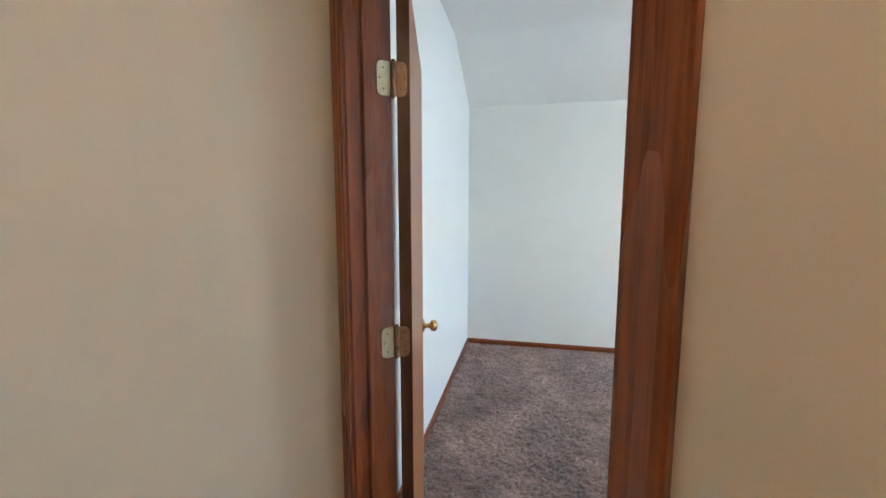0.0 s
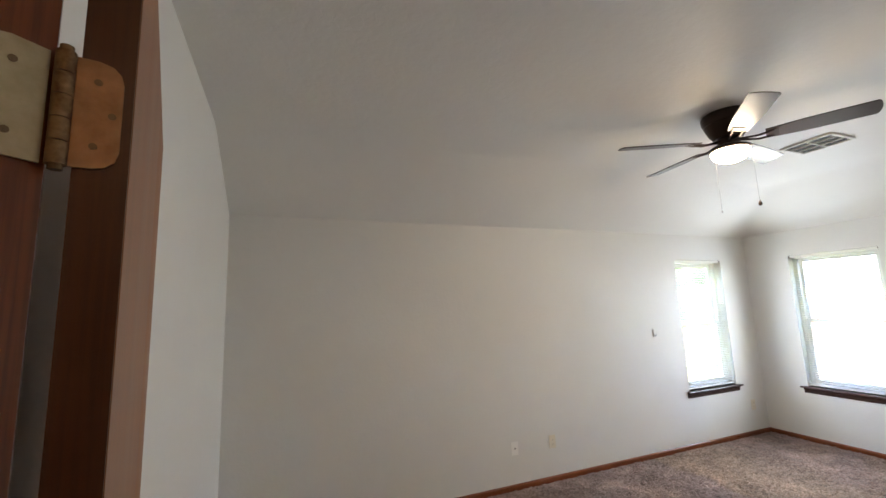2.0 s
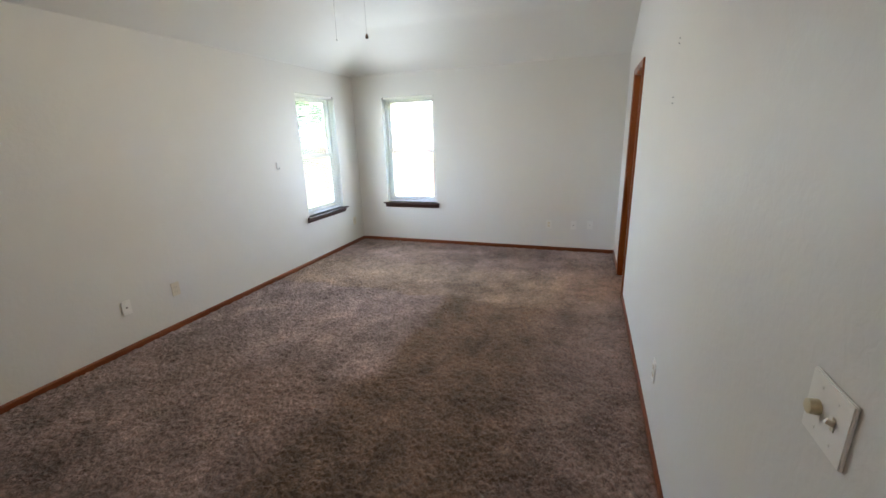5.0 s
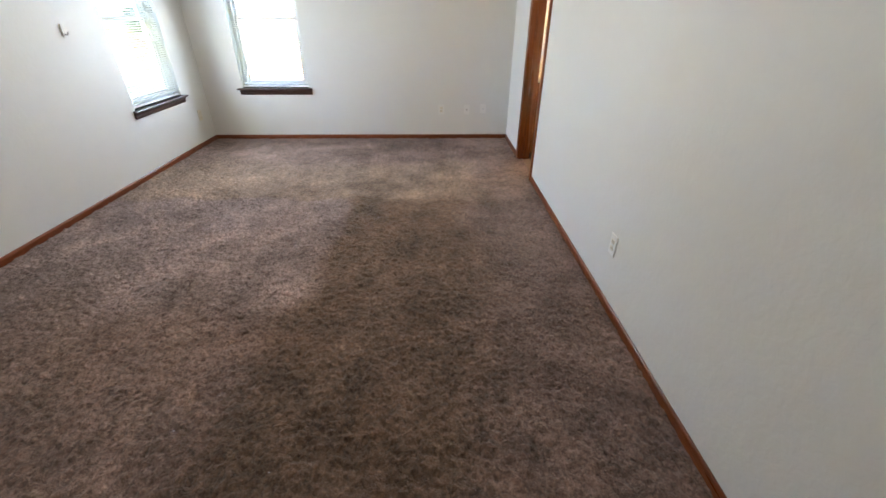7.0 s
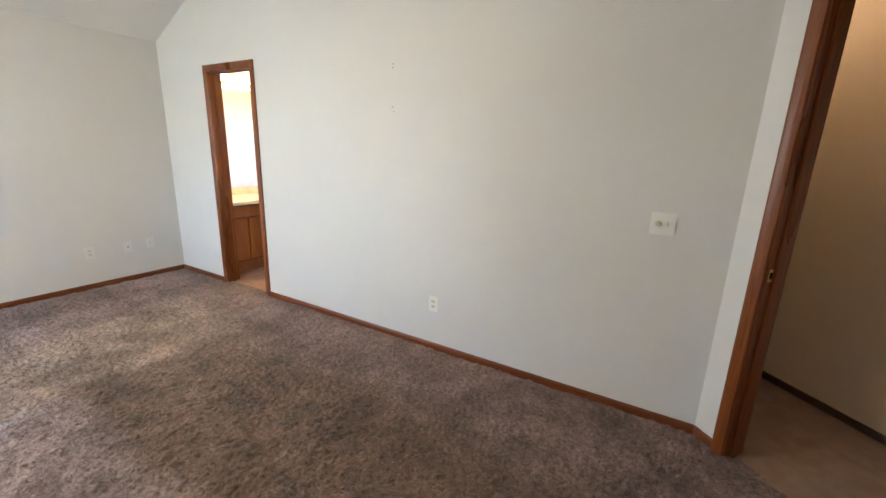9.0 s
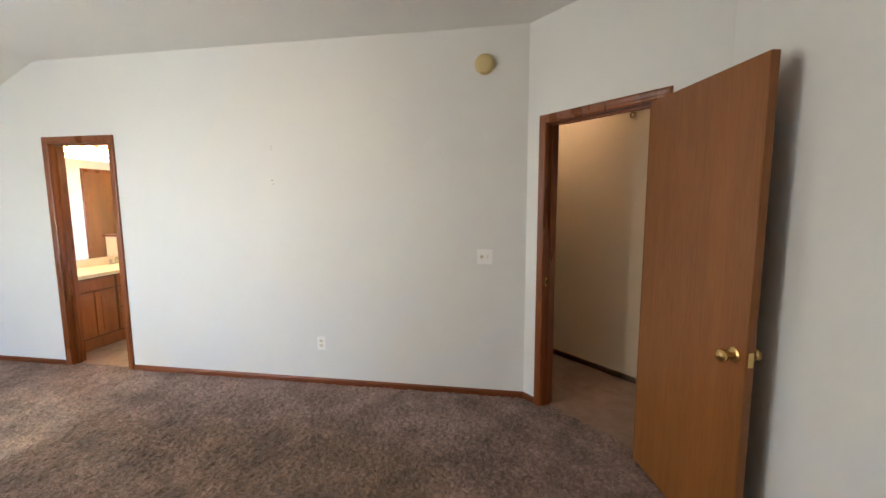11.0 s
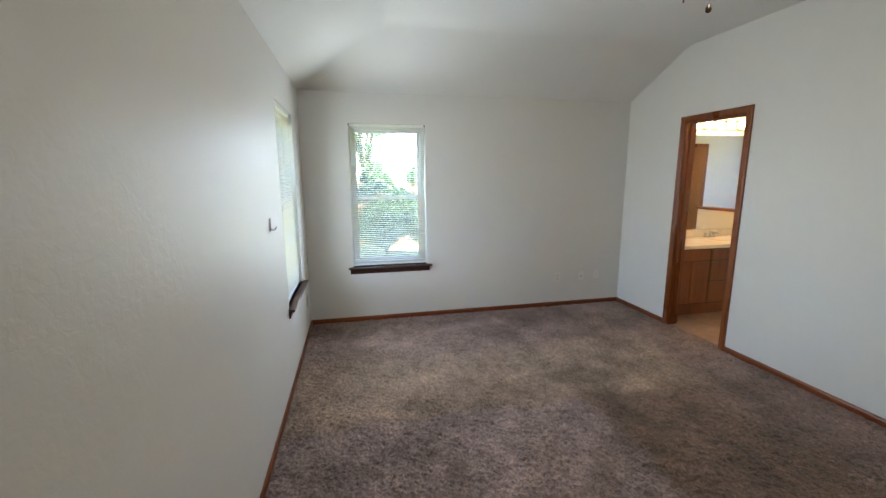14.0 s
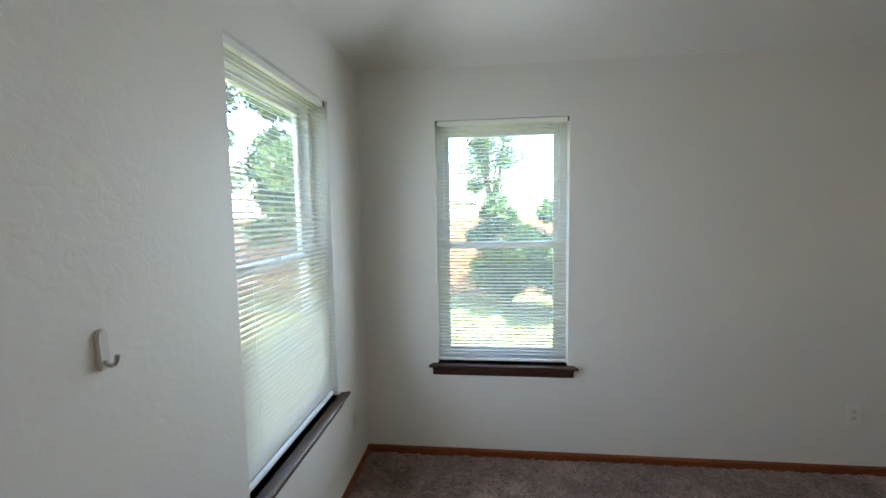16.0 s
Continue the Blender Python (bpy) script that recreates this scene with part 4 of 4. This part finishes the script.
def fence_run(a, b, label):
    a, b = Vector((*a, GZ)), Vector((*b, GZ))
    d = b - a
    f = thing("fence", label, "fence", m=pose(*a, 0, 0, math.degrees(math.atan2(d.y, d.x))))
    n = int(d.length / 0.145)
    rnd = random.Random(n)
    me = None
    for k in range(n):
        if me is None:
            bm = bmesh.new()
            pts = [(0, 0.02), (0.138, 0.02), (0.138, 1.80), (0.108, 1.83), (0.03, 1.83), (0, 1.80)]
            lo = [bm.verts.new((x, 0, z)) for x, z in pts]
            hi = [bm.verts.new((x, 0.018, z)) for x, z in pts]
            bm.faces.new(lo)
            bm.faces.new(hi[::-1])
            for i in range(6):
                bm.faces.new((lo[i], hi[i], hi[(i + 1) % 6], lo[(i + 1) % 6]))
            ob = part("slat", bm, FENCEWOOD, f)
            me = ob.data
        else:
            ob = new("slat", me)
            ob.parent = f
        ob.matrix_basis = pose(k * 0.145, rnd.uniform(0, 0.004), rnd.uniform(-0.012, 0.012), 0, rnd.uniform(-0.4, 0.4), 0)
    for z in (0.35, 0.95, 1.5):
        bm = bmesh.new()
        box(bm, (0, 0.024, z), (n * 0.145, 0.062, z + 0.085))
        part("rail", bm, FENCEWOOD, f)
    for k in range(0, n, 16):
        bm = bmesh.new()
        box(bm, (k * 0.145, 0.064, 0), (k * 0.145 + 0.09, 0.154, 1.75))
        part("post", bm, FENCEWOOD, f)
    return f


fence_run((12.6, 11.5), (12.6, -8.0), "weathered orange-brown cedar privacy fence")
fence_run((-3.0, 11.5), (12.6, 11.5), "weathered orange-brown cedar privacy fence")


def tree(m, height, spread, trunk_h, trunk_r, leaves, seed, name, label):
    rnd = random.Random(seed)
    t = thing(name, label, name, m=m)
    bm = bmesh.new()
    cyl(bm, (0, 0, -0.05), (0.05, 0.02, trunk_h), trunk_r, trunk_r * 0.65, 12)
    tips = []
    for k in range(9):
        a = rnd.uniform(0, 2 * math.pi)
        r = spread * rnd.uniform(0.35, 0.75)
        z = trunk_h + (height - trunk_h) * rnd.uniform(0.25, 0.85)
        base = Vector((0.05, 0.02, trunk_h * rnd.uniform(0.75, 1.0)))
        tip = Vector((r * math.cos(a), r * math.sin(a), z))
        mid = (base + tip) / 2 + Vector((rnd.uniform(-0.2, 0.2), rnd.uniform(-0.2, 0.2), 0.15 * spread))
        cyl(bm, base, mid, trunk_r * 0.45, trunk_r * 0.28, 8)
        cyl(bm, mid, tip, trunk_r * 0.28, trunk_r * 0.08, 6)
        tips += [mid, tip]
    part("trunk", bm, BARK, t, "grey-brown bark", smooth=True)
    clumps = [(p, spread * rnd.uniform(0.22, 0.42)) for p in tips]
    clumps += [(Vector((rnd.gauss(0, spread * 0.38), rnd.gauss(0, spread * 0.38), trunk_h + (height - trunk_h) * rnd.uniform(0.1, 0.95))), spread * rnd.uniform(0.16, 0.34)) for _ in range(22)]
    vs, fs = [], []
    for _ in range(leaves):
        c, r = rnd.choice(clumps)
        v = Vector((rnd.gauss(0, 1), rnd.gauss(0, 1), rnd.gauss(0, 1))).normalized() * r * rnd.uniform(0.45, 1.0)
        p = c + Vector((v.x, v.y, v.z * 0.75))
        if p.z < 0.05:
            continue
        s = rnd.uniform(0.045, 0.085)
        q = Euler((rnd.uniform(0, 6.3), rnd.uniform(0, 6.3), rnd.uniform(0, 6.3))).to_matrix()
        n = len(vs)
        for o in ((-s, 0, 0), (0, -s * 0.5, s * 0.12), (s, 0, 0), (0, s * 0.5, s * 0.12)):
            vs.append(p + q @ Vector(o))
        fs.append((n, n + 1, n + 2, n + 3))
    me = bpy.data.meshes.new("crown")
    me.from_pydata(vs, [], fs)
    me.materials.append(LEAFMAT)
    crown = new("crown", me)
    crown.parent = t
    tagged(crown, "dense green leaves", kind="stuff")
    return t


tree(pose(11.4, 2.75, GZ), 2.3, 1.0, 0.15, 0.06, 15000, 11, "bush", "leafy green bush in front of the fence")
tree(pose(10.6, 1.85, GZ), 2.1, 0.95, 0.25, 0.05, 9000, 12, "bush", "bright green garden bush on the lawn")
tree(pose(21.5, 2.9, GZ), 9.5, 2.3, 2.2, 0.2, 12000, 13, "tree", "tall tree behind the fence")
tree(pose(11.0, 7.2, GZ), 6.2, 1.7, 0.9, 0.13, 20000, 14, "tree", "leafy green tree in front of the fence")
tree(pose(10.6, 9.6, GZ), 5.6, 1.7, 0.8, 0.12, 18000, 15, "tree", "leafy green tree beside the fence")
house = thing("house", "neighbouring house with a grey shingle roof", "house", m=pose(26, 7.6, GZ))
bm = bmesh.new()
box(bm, (0, -3.2, 0), (9, 3.2, 2.7))
part("wall", bm, BRICKWALL, house)
bm = bmesh.new()
sweep(bm, [(-0.5, 0), (4.5, 2.6), (9.5, 0), (9.5, -0.15), (-0.5, -0.15)], (0, -3.7, 2.7), (0, 3.7, 2.7))
part("roof", bm, ROOFING, house)

# ---- fitting high on the hall wall ----
fitm = DIAG @ pose(0.25, 0.955, 2.19)
# fitting of unknown use, added as a box with a ring
fit_ob = thing("wall_fitting", "small tan hall wall fitting with a brass ring", "bell", m=fitm)
bm = bmesh.new()
box(bm, (-0.042, -0.016, -0.042), (0.042, -0.0005, 0.042))
part("box", bm, HALLPAINT, fit_ob, bevel=0.006)
bm = bmesh.new()
for k in range(18):
    a, b = 2 * math.pi * k / 18, 2 * math.pi * (k + 1) / 18
    cyl(bm, (0.020 * math.cos(a) + 0.015, -0.021, 0.020 * math.sin(a)), (0.020 * math.cos(b) + 0.015, -0.021, 0.020 * math.sin(b)), 0.005, seg=8)
part("ring", bm, TARNISH, fit_ob, "dark brass ring", smooth=True)

# ---- carpet pile ----
CELL = 0.0105
nx, ny = int((XE - XW) / CELL), int((YN - YS + 0.2) / CELL)
rng = np.random.default_rng(7)
gx, gy = np.meshgrid(np.linspace(XW, XE, nx), np.linspace(YS - 0.04, YN, ny), indexing="ij")
hz = rng.normal(0, 1, (nx, ny))
hz = (hz + np.roll(hz, 1, 0) + np.roll(hz, 1, 1) + np.roll(hz, (1, 1), (0, 1))) * 0.5
low_f = np.sin(gx * 5.1 + 1.3 * np.sin(gy * 3.7)) * np.sin(gy * 4.3 + np.sin(gx * 2.9))
gz = FZ + np.clip(0.0044 * hz + 0.0015 * low_f, -0.010, 0.009)
gx = gx + rng.uniform(-0.0055, 0.0055, gx.shape)
gy = gy + rng.uniform(-0.0055, 0.0055, gy.shape)
idx = np.arange(nx * ny).reshape(nx, ny)
inside = (gx + gy) > 0.855 - 0.075 * 1.414
quads = np.stack([idx[:-1, :-1], idx[1:, :-1], idx[1:, 1:], idx[:-1, 1:]], -1).reshape(-1, 4)
keep = inside[:-1, :-1].reshape(-1)
me = bpy.data.meshes.new("carpet")
me.from_pydata(np.stack([gx, gy, gz], -1).reshape(-1, 3).tolist(), [], quads[keep].tolist())
for p in me.polygons:
    p.use_smooth = True
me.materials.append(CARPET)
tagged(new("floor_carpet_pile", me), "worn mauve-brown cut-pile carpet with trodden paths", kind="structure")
